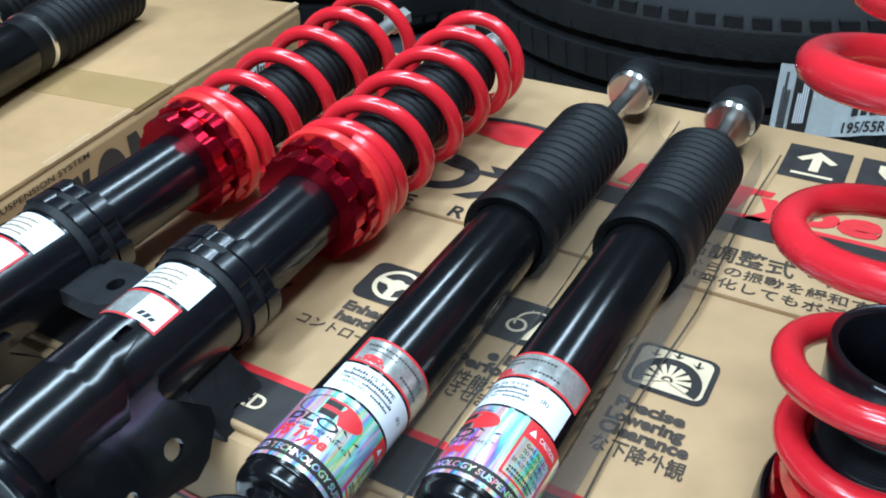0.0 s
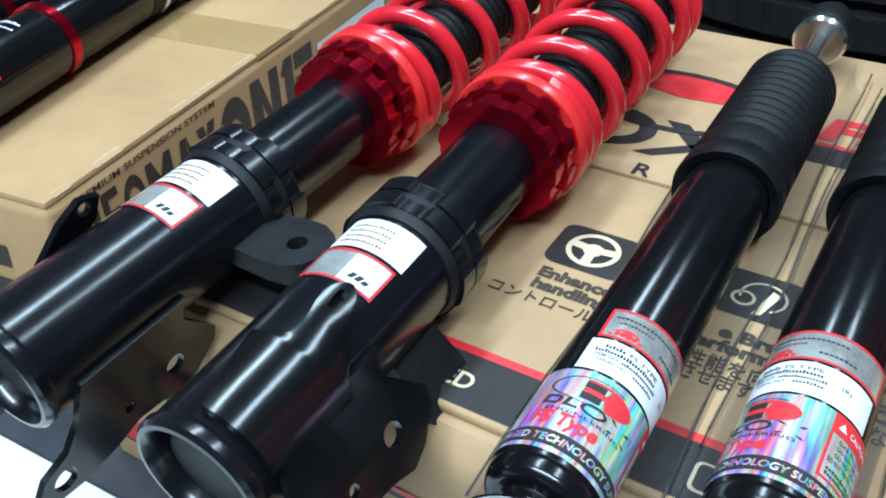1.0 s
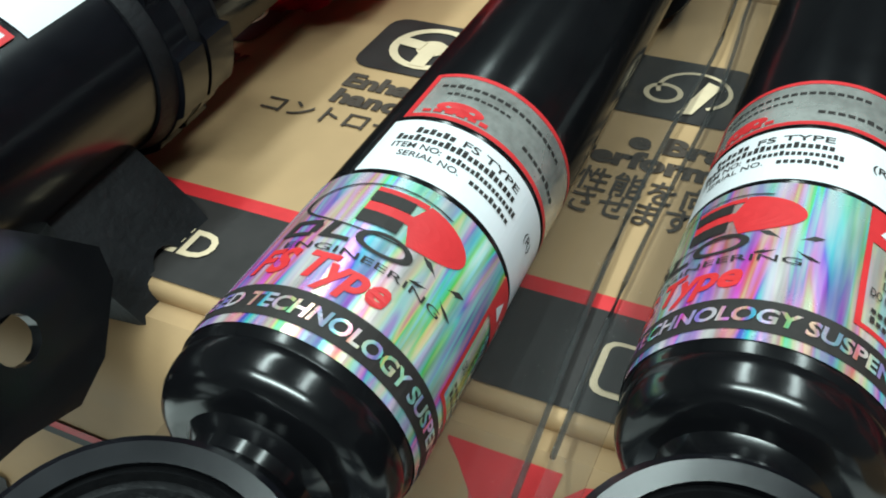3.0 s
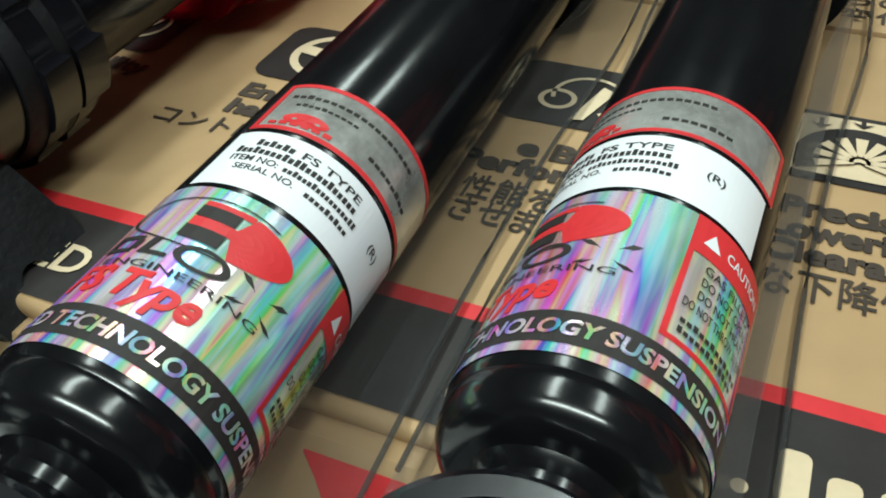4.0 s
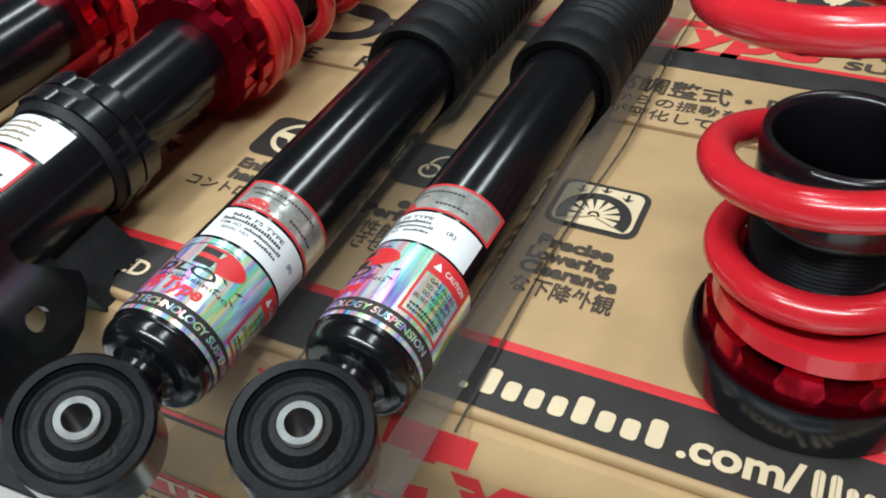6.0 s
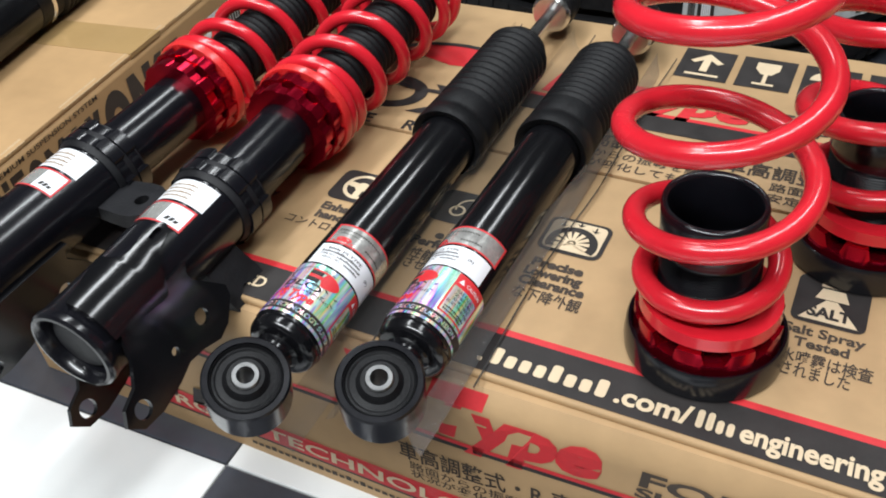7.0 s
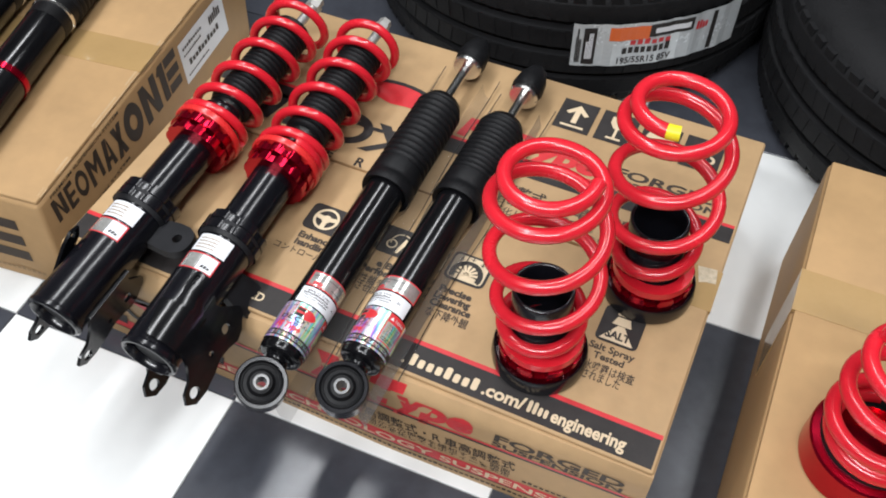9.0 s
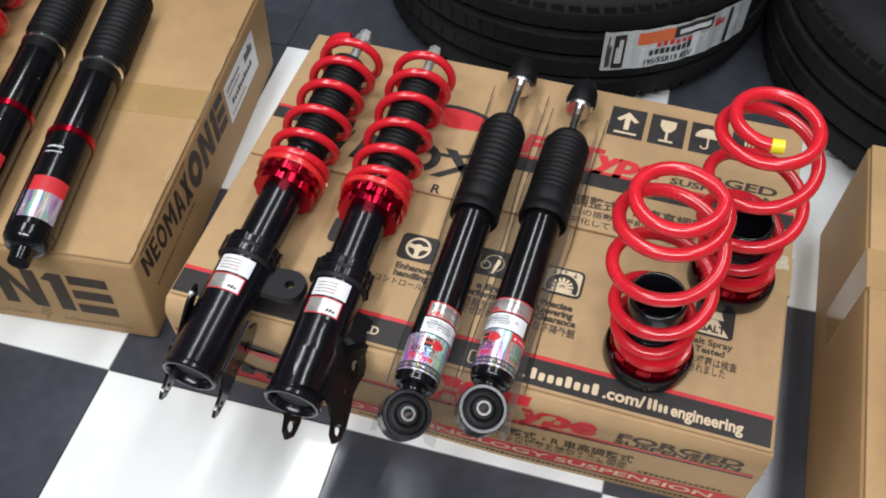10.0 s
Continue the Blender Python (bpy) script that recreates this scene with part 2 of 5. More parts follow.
def ring_flat(bm, cx, cy, r0, r1, a0=0, a1=360, n=28, place=None, sy=1.0):
    for i in range(n):
        a, b = radians(a0 + (a1 - a0) * i / n), radians(a0 + (a1 - a0) * (i + 1) / n)
        if r0 <= 0:
            poly(bm, [(cx, cy), (cx + r1 * math.cos(a), cy + sy * r1 * math.sin(a)), (cx + r1 * math.cos(b), cy + sy * r1 * math.sin(b))], place)
        else:
            poly(bm, [(cx + r0 * math.cos(a), cy + sy * r0 * math.sin(a)), (cx + r1 * math.cos(a), cy + sy * r1 * math.sin(a)), (cx + r1 * math.cos(b), cy + sy * r1 * math.sin(b)), (cx + r0 * math.cos(b), cy + sy * r0 * math.sin(b))], place)
    return bm


def bars(bm, x, y, height, width, count, place=None, slant=0.0, seed=1):
    """Plain bars the size of a line of unread letters."""
    rnd = random.Random(seed)
    step = width / count
    for i in range(count):
        h = height * rnd.choice((0.7, 0.7, 1.0, 0.75))
        rect(bm, x + i * step, x + (i + 0.72) * step, y, y + h, place, slant)
    return bm


def split_part(name, bm, material, parent, label="", axis=0):
    """Each separate printed shape of a row becomes a part of its own."""
    spans = sorted(((min(v.co[axis] for v in f.verts), max(v.co[axis] for v in f.verts), f.index, f) for f in bm.faces), key=lambda q: (q[0], q[1]))
    groups, end = [], None
    for a, b, _, f in spans:
        if end is None or a > end + 1e-5:
            groups.append([])
            end = b
        groups[-1].append(f)
        end = max(end, b)
    for faces in groups:
        piece = bmesh.new()
        for f in faces:
            piece.faces.new([piece.verts.new(v.co) for v in f.verts])
        part(name, piece, material, parent, label, smooth=False)
    bm.free()


def split_islands(name, bm, material, parent):
    """Shapes of a sign that do not touch one another become parts of their own."""
    boxes = [(f, min(v.co.x for v in f.verts), max(v.co.x for v in f.verts), min(v.co.y for v in f.verts), max(v.co.y for v in f.verts)) for f in bm.faces]
    left = list(range(len(boxes)))
    while left:
        group, todo = [], [left.pop(0)]
        while todo:
            a = todo.pop()
            group.append(a)
            near = [b for b in left if boxes[a][1] <= boxes[b][2] + 1e-5 and boxes[b][1] <= boxes[a][2] + 1e-5 and boxes[a][3] <= boxes[b][4] + 1e-5 and boxes[b][3] <= boxes[a][4] + 1e-5]
            left = [b for b in left if b not in near]
            todo += near
        piece = bmesh.new()
        for k in group:
            piece.faces.new([piece.verts.new(v.co) for v in boxes[k][0].verts])
        part(name, piece, material, parent, smooth=False)
    bm.free()


# ---- the room: floor tiles, walls, ceiling ----
FLOOR_Z = 0.043
TILE, JOINT = 0.2805, 0.0012
FLOOR0 = pose(-0.412, -0.035, FLOOR_Z, 0, 0, 2.05)
floor = tagged(part("floor", box_bm(-4, 4, -4, 4, 0.0, FLOOR_Z - 0.003), GROUT, None, smooth=False), "checkered floor of black and white glossy tiles", "floor", kind="structure")
for nm, at, size in (("wall_north", (0, 4.05, 1.4), (8.2, 0.1, 2.8)), ("wall_south", (0, -4.05, 1.4), (8.2, 0.1, 2.8)), ("wall_east", (4.05, 0, 1.4), (0.1, 8, 2.8)), ("wall_west", (-4.05, 0, 1.4), (0.1, 8, 2.8))):
    tagged(part(nm, box_bm(*(v for c, s in zip(at, size) for v in (c - s / 2, c + s / 2))), WALL, None, smooth=False), "plain painted shop wall", "wall", kind="structure")
tagged(part("ceiling", box_bm(-4, 4, -4, 4, 2.8, 2.9), WALL, None, smooth=False), "plain white shop ceiling", "ceiling", kind="structure")


# ---- printed cardboard boxes ----
BX0, BX1, BY0, BY1, BZ = -0.601, 0.0, 0.0, 0.409, 0.18


def spring_kit_box():
    root = thing("suspension_box", pose(0, 0, 0), "printed brown cardboard suspension box lying on the tiled floor", "cardboard box")
    seam = 0.1965

    def face(u, z):
        """The front panel bows outwards below its upper fold, most towards the far end."""
        k = min(1.0, max(0.0, (BZ - z) / 0.022))
        return BY0 - (0.0065 + 0.04 * min(0.24, max(0.0, -u))) * k * (2 - k)

    # body: an outline of the bowed panel and the plain rear, drawn along x
    bm = bmesh.new()
    heights = [BZ - 0.004, BZ - 0.006, BZ - 0.009, BZ - 0.013, BZ - 0.018, BZ - 0.024, 0.12, 0.08, FLOOR_Z]
    rows = []
    for i in range(25):
        u = BX0 + (BX1 - BX0) * i / 24
        rows.append([bm.verts.new(p) for p in [(u, face(u, z), z) for z in heights] + [(u, BY1, FLOOR_Z), (u, BY1, BZ - 0.004)]])
    for a, b in zip(rows, rows[1:]):
        for k in range(len(a)):
            j = (k + 1) % len(a)
            bm.faces.new((a[k], a[j], b[j], b[k]))
    bm.faces.new(rows[0])
    bm.faces.new(rows[-1][::-1])
    part("carton_body", bm, CARD, root)
    part("top_flap", box_bm(BX0 + 0.001, BX1 - 0.001, BY0 - 0.0005, seam - 0.0012, BZ - 0.0055, BZ, bevel=0.0022, seg=3), CARD, root)
    part("top_flap", box_bm(BX0 + 0.001, BX1 - 0.001, seam + 0.0012, BY1 - 0.001, BZ - 0.0055, BZ, bevel=0.0012, seg=2), CARD, root)
    part("packing_tape", box_bm(BX1 - 0.05, BX1 + 0.0006, seam - 0.024, seam + 0.024, BZ - 0.004, BZ + 0.0003), TAPE, root, "clear brown packing tape strip")
    bm = bmesh.new()
    poly(bm, [(-0.0235, 0.2195), (-0.005, 0.2215), (-0.0025, 0.2045), (-0.011, 0.2035), (-0.018, 0.2008)], lambda u, v: (u, v, BZ + 0.0007))
    part("torn_tape", bm, WORN_TAPE, root, "pale lifted corner of torn tape", smooth=False)
    top = lambda u, v: (u, v, BZ + 0.0005)
    top2 = lambda u, v: (u, v, BZ + 0.0009)
    front = lambda u, v: (u, face(u, v) - 0.0006, v)
    front2 = lambda u, v: (u, face(u, v) - 0.0011, v)
    # printed bands
    bm = bmesh.new()
    rect(bm, BX0 + 0.003, BX1 - 0.004, 0.0022, 0.0307, top)
    part("printed_band", bm, INK, root, "black printed band", smooth=False)
    bm = bmesh.new()
    rect(bm, BX0 + 0.003, BX1 - 0.003, 0.0307, 0.0352, top)
    part("red_line", bm, RED_INK, root, smooth=False)
    bm = bmesh.new()
    # web address: the names in it as plain bars, the rest lettered
    lettering(bm, ".", -0.2345, 0.0085, 0.012, heavy=0.03, place=top2)
    part("lettering", bm, CREAM, root, smooth=False)
    for x0, x1, tall in ((-0.2285, -0.1605, "txxxtxxt"), (-0.1165, -0.0965, "ttxx")):
        step = (x1 - x0) / len(tall)
        for k, ch in enumerate(tall):
            bm = bmesh.new()
            round_rect(bm, x0 + (k + 0.16) * step, x0 + (k + 0.84) * step, 0.0085, 0.0172 if ch == "x" else 0.0205, 0.0018, top2)
            part("web_address_bar", bm, CREAM, root, smooth=False)
    bm = bmesh.new()
    lettering(bm, ".com/", -0.1575, 0.0085, 0.0115, 0.0395, heavy=0.03, place=top2)
    part("lettering", bm, CREAM, root, smooth=False)
    bm = bmesh.new()
    lettering(bm, "engineering", -0.0945, 0.0085, 0.0115, 0.0655, heavy=0.03, place=top2)
    part("lettering", bm, CREAM, root, smooth=False)
    bm = bmesh.new()
    lettering(bm, "ENGINEERED", -0.4485, 0.0108, 0.0088, 0.069, heavy=0.02, place=top2)
    part("lettering", bm, CREAM, root, smooth=False)
    bm = bmesh.new()
    round_rect(bm, -0.288, -0.267, 0.0075, 0.0225, 0.003, top2)
    part("printed_badge", bm, CREAM, root, smooth=False)
    bm = bmesh.new()
    round_rect(bm, -0.2865, -0.2685, 0.0088, 0.0212, 0.002, lambda u, v: (u, v, BZ + 0.0012))
    part("badge_inside", bm, INK, root, smooth=False)
    # rear flap prints
    bm = bmesh.new()
    rect(bm, -0.345, BX1 - 0.003, 0.2575, 0.2775, top)
    rect(bm, BX0 + 0.003, -0.5, 0.2575, 0.2755, top)
    part("printed_band", bm, INK, root, smooth=False)
    bm = bmesh.new()
    rect(bm, -0.345, BX1 - 0.003, 0.2775, 0.2815, top)
    rect(bm, BX0 + 0.003, -0.5, 0.2755, 0.2795, top)
    part("red_line", bm, RED_INK, root, smooth=False)
    bm = bmesh.new()
    lettering(bm, "FS Type", -0.307, 0.287, 0.026, 0.158, heavy=0.05, slant=0.2, place=top)
    part("lettering", bm, RED_INK, root, "bold red slanted lettering", smooth=False)
    bm = bmesh.new()
    lettering(bm, "FORGED", -0.135, 0.2985, 0.0115, 0.112, heavy=0.03, slant=0.15, place=top)
    part("lettering", bm, INK_BROWN, root, smooth=False)
    bm = bmesh.new()
    lettering(bm, "SUSPENSION", -0.137, 0.286, 0.0085, 0.114, heavy=0.03, slant=0.15, place=top)
    part("lettering", bm, INK_BROWN, root, smooth=False)
    bm = bmesh.new()
    lettering(bm, "車高調整式・R 車高調整式", -0.264, 0.2285, 0.012, 0.19, heavy=0.015, place=top)
    part("lettering", bm, INK_BROWN, root, smooth=False)
    bm = bmesh.new()
    lettering(bm, "路面からの振動を緩和する。路面", -0.264, 0.2155, 0.007, 0.165, heavy=0.01, place=top)
    part("lettering", bm, INK_BROWN, root, smooth=False)
    bm = bmesh.new()
    lettering(bm, "状況が変化してもボディーを安定", -0.264, 0.2035, 0.007, 0.165, heavy=0.01, place=top)
    part("lettering", bm, INK_BROWN, root, smooth=False)
    # large brand mark as plain shapes
    bm = bmesh.new()
    ring_flat(bm, -0.392, 0.298, 0.0, 0.06, 10, 155, place=top, sy=0.55)
    part("brand_shape", bm, RED_INK, root, smooth=False)
    bm = bmesh.new()
    ring_flat(bm, -0.392, 0.293, 0.058, 0.066, 0, 360, 36, place=top2, sy=0.62)
    ring_flat(bm, -0.418, 0.246, 0.019, 0.03, 0, 360, 30, place=top, sy=0.8)
    for sgn in (-1, 1):
        poly(bm, [(-0.372 - 0.022 * sgn, 0.222), (-0.36 - 0.022 * sgn, 0.222), (-0.348 + 0.026 * sgn, 0.266), (-0.362 + 0.026 * sgn, 0.266)], top)
    for i in range(4):
        rect(bm, -0.56 + i * 0.035, -0.54 + i * 0.035, 0.222, 0.262, top, 0.25)
    lettering(bm, "R", -0.386, 0.199, 0.012, heavy=0.02, place=top)
    lettering(bm, "E", -0.42, 0.1985, 0.012, heavy=0.02, place=top)
    lettering(bm, "I", -0.352, 0.1985, 0.012, heavy=0.02, place=top)
    split_part("brand_shape", bm, INK, root)
    # care icons
    for i in range(4):
        cx, cy = -0.197 + 0.0465 * i, 0.3635
        bm = bmesh.new()
        rect(bm, cx - 0.0203, cx + 0.0203, cy - 0.0235, cy + 0.0235, top)
        part("care_icon", bm, INK, root, smooth=False)
        bm = bmesh.new()
        if i == 0:
            poly(bm, [(cx, cy + 0.017), (cx - 0.013, cy + 0.004), (cx - 0.009, cy + 0.001), (cx, cy + 0.009), (cx + 0.009, cy + 0.001), (cx + 0.013, cy + 0.004)], top2)
            rect(bm, cx - 0.003, cx + 0.003, cy - 0.012, cy + 0.010, lambda u, v: (u, v, BZ + 0.0011))
            rect(bm, cx - 0.013, cx + 0.013, cy - 0.0185, cy - 0.0155, top2)
        elif i == 1:
            poly(bm, [(cx - 0.009, cy + 0.016), (cx - 0.009, cy + 0.006), (cx - 0.004, cy - 0.002), (cx + 0.004, cy - 0.002), (cx + 0.009, cy + 0.006), (cx + 0.009, cy + 0.016)], top2)
            rect(bm, cx - 0.0015, cx + 0.0015, cy - 0.016, cy - 0.002, top2)
            rect(bm, cx - 0.008, cx + 0.008, cy - 0.0185, cy - 0.0155, top2)
        elif i == 2:
            ring_flat(bm, cx, cy + 0.001, 0.0, 0.015, 0, 180, 16, place=top2)
            ring_flat(bm, cx - 0.0035, cy - 0.012, 0.003, 0.0048, 180, 360, 10, place=top2)
            rect(bm, cx - 0.0008, cx + 0.0012, cy - 0.012, cy + 0.002, lambda u, v: (u, v, BZ + 0.0011))
        else:
            for k in range(3):
                rect(bm, cx - 0.006 + 0.004 * k, cx - 0.0035 + 0.004 * k, cy - 0.004, cy + 0.012, top2)
            ring_flat(bm, cx - 0.008, cy - 0.006, 0.003, 0.006, 90, 360, 12, place=top2)
            ring_flat(bm, cx + 0.009, cy - 0.006, 0.003, 0.006, -180, 90, 12, place=top2)
        split_islands("icon_sign", bm, CREAM, root)
    # feature icons with their captions
    for k, (cx, cy) in enumerate(((-0.4505, 0.122), (-0.3735, 0.1225), (-0.2965, 0.1265), (-0.2195, 0.1245))):
        bm = bmesh.new()
        round_rect(bm, cx - 0.0205, cx + 0.0205, cy - 0.017, cy + 0.017, 0.006, top)
        part("feature_icon", bm, INK, root, smooth=False)
        bm = bmesh.new()
        if k == 1:
            ring_flat(bm, cx, cy, 0.0108, 0.0135, place=top2)
            ring_flat(bm, cx, cy, 0.0, 0.005, place=top2)
            for a in (172, 8, 270):
                ca, sa = math.cos(radians(a)), math.sin(radians(a))
                poly(bm, [(cx + 0.003 * ca - 0.0025 * sa, cy + 0.003 * sa + 0.0025 * ca), (cx + 0.003 * ca + 0.0025 * sa, cy + 0.003 * sa - 0.0025 * ca), (cx + 0.012 * ca + 0.0025 * sa, cy + 0.012 * sa - 0.0025 * ca), (cx + 0.012 * ca - 0.0025 * sa, cy + 0.012 * sa + 0.0025 * ca)], lambda u, v: (u, v, BZ + 0.0011))
        elif k == 3:
            # pale field, dark tyre, pale spoked rim and three small arrows
            hub = cy - 0.0072
            round_rect(bm, cx - 0.0178, cx + 0.0178, cy - 0.0143, cy + 0.0143, 0.004, top2)
            part("icon_field", bm, CREAM, root, smooth=False)
            bm = bmesh.new()
            ring_flat(bm, cx, hub, 0.0, 0.0163, -24, 204, 30, place=lambda u, v: (u, v, BZ + 0.0013))
            part("icon_tyre", bm, INK, root, smooth=False)
            for dx in (-0.0105, 0.0, 0.0105):
                bm = bmesh.new()
                z = hub + 0.0185 - 0.003 * abs(dx) / 0.0105
                poly(bm, [(cx + dx - 0.003, z + 0.0016), (cx + dx, z - 0.0012), (cx + dx + 0.003, z + 0.0016), (cx + dx + 0.0006, z + 0.0006), (cx + dx + 0.0006, z + 0.0042), (cx + dx - 0.0006, z + 0.0042), (cx + dx - 0.0006, z + 0.0006)], lambda u, v: (u, v, BZ + 0.0013))
                part("icon_arrow", bm, INK, root, smooth=False)
            bm = bmesh.new()
            rim = lambda u, v: (u, v, BZ + 0.0017)
            ring_flat(bm, cx, hub, 0.0, 0.0026, -20, 200, 12, place=rim)
            for a in range(-18, 199, 27):
                ca, sa = math.cos(radians(a)), math.sin(radians(a))
                poly(bm, [(cx + 0.0015 * ca - 0.0007 * sa, hub + 0.0015 * sa + 0.0007 * ca), (cx + 0.0015 * ca + 0.0007 * sa, hub + 0.0015 * sa - 0.0007 * ca), (cx + 0.0112 * ca + 0.0016 * sa, hub + 0.0112 * sa - 0.0016 * ca), (cx + 0.0112 * ca - 0.0016 * sa, hub + 0.0112 * sa + 0.0016 * ca)], rim)
            part("icon_wheel", bm, CREAM, root, smooth=False)
            continue
        else:
            ring_flat(bm, cx + 0.004, cy, 0.0095, 0.0108, -60, 200, 22, place=top2)
            ring_flat(bm, cx - 0.004, cy - 0.004, 0.004, 0.0056, place=top2)
            poly(bm, [(cx + 0.002, cy - 0.014), (cx + 0.006, cy - 0.013), (cx + 0.011, cy + 0.004), (cx + 0.007, cy + 0.006)], lambda u, v: (u, v, BZ + 0.0011))
        split_islands("icon_sign", bm, CREAM, root)
    bm = bmesh.new()
    lettering(bm, "Enhanced", -0.390, 0.0935, 0.007, 0.043, heavy=0.05, place=top)
    part("lettering", bm, INK_BROWN, root, smooth=False)
    bm = bmesh.new()
    lettering(bm, "handling", -0.389, 0.0842, 0.007, 0.038, heavy=0.05, place=top)
    part("lettering", bm, INK_BROWN, root, smooth=False)
    bm = bmesh.new()
    lettering(bm, "コントロール性", -0.407, 0.0735, 0.0064, 0.062, heavy=0.01, place=top)
    part("lettering", bm, INK_BROWN, root, smooth=False)
    bm = bmesh.new()
    lettering(bm, "e Braking", -0.303, 0.093, 0.0072, 0.045, heavy=0.05, place=top)
    part("lettering", bm, INK_BROWN, root, smooth=False)
    bm = bmesh.new()
    lettering(bm, "Performance", -0.3165, 0.0838, 0.0072, 0.06, heavy=0.05, place=top)
    part("lettering", bm, INK_BROWN, root, smooth=False)
    bm = bmesh.new()
    lettering(bm, "性能を向上", -0.311, 0.0715, 0.0075, 0.043, heavy=0.015, place=top)
    part("lettering", bm, INK_BROWN, root, smooth=False)
    bm = bmesh.new()
    lettering(bm, "させます", -0.311, 0.062, 0.0075, 0.031, heavy=0.015, place=top)
    part("lettering", bm, INK_BROWN, root, smooth=False)
    bm = bmesh.new()
    lettering(bm, "Precise", -0.2365, 0.092, 0.007, 0.033, heavy=0.05, place=top)
    part("lettering", bm, INK_BROWN, root, smooth=False)
    bm = bmesh.new()
    lettering(bm, "Lowering", -0.238, 0.0832, 0.007, 0.0365, heavy=0.05, place=top)
    part("lettering", bm, INK_BROWN, root, smooth=False)
    bm = bmesh.new()
    lettering(bm, "Clearance", -0.238, 0.0745, 0.007, 0.041, heavy=0.05, place=top)
    part("lettering", bm, INK_BROWN, root, smooth=False)
    bm = bmesh.new()
    lettering(bm, "な下降外観", -0.238, 0.0625, 0.0078, 0.0425, heavy=0.015, place=top)
    part("lettering", bm, INK_BROWN, root, smooth=False)
    bm = bmesh.new()
    lettering(bm, "ility", -0.44, 0.0935, 0.0068, heavy=0.05, place=top)
    part("lettering", bm, INK_BROWN, root, smooth=False)
    # salt icon
    cx, cy = -0.068, 0.1205
    bm = bmesh.new()
    round_rect(bm, cx - 0.0195, cx + 0.0195, cy - 0.018, cy + 0.022, 0.005, top)
    part("feature_icon", bm, INK, root, smooth=False)
    bm = bmesh.new()
    poly(bm, [(cx - 0.006, cy + 0.012), (cx + 0.006, cy + 0.012), (cx + 0.009, cy + 0.003), (cx - 0.009, cy + 0.003)], top2)
    rect(bm, cx - 0.007, cx + 0.007, cy + 0.0135, cy + 0.0185, top2)
    split_islands("icon_sign", bm, CREAM, root)
    bm = bmesh.new()
    poly(bm, [(cx - 0.003, cy + 0.0025), (cx + 0.003, cy + 0.0025), (cx + 0.0155, cy - 0.0155), (cx - 0.0155, cy - 0.0155)], top2)
    part("icon_beam", bm, CREAM, root, smooth=False)
    bm = bmesh.new()
    lettering(bm, "SALT", cx, cy - 0.0125, 0.0078, 0.023, heavy=0.04, centre=True, place=lambda u, v: (u, v, BZ + 0.0013))
    part("lettering", bm, INK, root, smooth=False)
    bm = bmesh.new()
    lettering(bm, "Salt Spray", cx, 0.0925, 0.0068, 0.042, heavy=0.03, centre=True, place=top)
    part("lettering", bm, INK_BROWN, root, smooth=False)
    bm = bmesh.new()
    lettering(bm, "Tested", cx, 0.083, 0.0068, 0.028, heavy=0.03, centre=True, place=top)
    part("lettering", bm, INK_BROWN, root, smooth=False)
    bm = bmesh.new()
    lettering(bm, "水噴霧は検査", -0.087, 0.0705, 0.0075, 0.046, heavy=0.012, place=top)
    part("lettering", bm, INK_BROWN, root, smooth=False)
    bm = bmesh.new()
    lettering(bm, "されました", -0.086, 0.061, 0.0075, 0.035, heavy=0.012, place=top)
    part("lettering", bm, INK_BROWN, root, smooth=False)
    # front face
    bm = bmesh.new()
    lettering(bm, "FS Type", -0.318, 0.1415, 0.031, 0.162, heavy=0.05, slant=0.2, place=front)
    part("lettering", bm, RED_INK, root, "bold red slanted lettering", smooth=False)
    bm = bmesh.new()
    lettering(bm, "FORGED", -0.1365, 0.1482, 0.0118, 0.117, heavy=0.03, slant=0.1, place=front)
    part("lettering", bm, INK_BROWN, root, smooth=False)
    bm = bmesh.new()
    lettering(bm, "SUSPENSION", -0.137, 0.1385, 0.0078, 0.117, heavy=0.03, slant=0.1, place=front)
    part("lettering", bm, INK_BROWN, root, smooth=False)
    bm = bmesh.new()
    lettering(bm, "車高調整式・R 車高調整式", -0.278, 0.103, 0.0125, 0.165, heavy=0.012, place=front)
    part("lettering", bm, INK_BROWN, root, smooth=False)
    bm = bmesh.new()
    lettering(bm, "路面からの振動を緩和する。路面", -0.272, 0.0935, 0.0058, 0.155, heavy=0.006, place=front)
    part("lettering", bm, INK_BROWN, root, smooth=False)
    bm = bmesh.new()
    lettering(bm, "状況が変化してもボディーを安定", -0.272, 0.0855, 0.0058, 0.155, heavy=0.006, place=front)
    part("lettering", bm, INK_BROWN, root, smooth=False)
    bm = bmesh.new()
    bars(bm, -0.105, 0.085, 0.0045, 0.083, 15, front, seed=8)
    part("lettering", bm, INK_BROWN, root, smooth=False)
    bm = bmesh.new()
    rect(bm, BX0 + 0.004, -0.006, 0.1335, 0.1368, front, n=24)
    part("red_line", bm, RED_INK, root, smooth=False)
    bm = bmesh.new()
    rect(bm, BX0 + 0.004, -0.006, 0.1302, 0.1335, front, n=24)
    part("dark_line", bm, INK, root, smooth=False)
    bm = bmesh.new()
    rect(bm, BX0 + 0.004, -0.006, 0.0625, 0.081, front, n=24)
    part("printed_band", bm, RED_INK, root, "red printed band", smooth=False)
    bm = bmesh.new()
    rect(bm, BX0 + 0.004, -0.006, 0.0605, 0.0625, front, n=24)
    part("dark_line", bm, INK, root, smooth=False)
    bm = bmesh.new()
    bars(bm, -0.4, 0.051, 0.0045, 0.38, 70, front, seed=18)
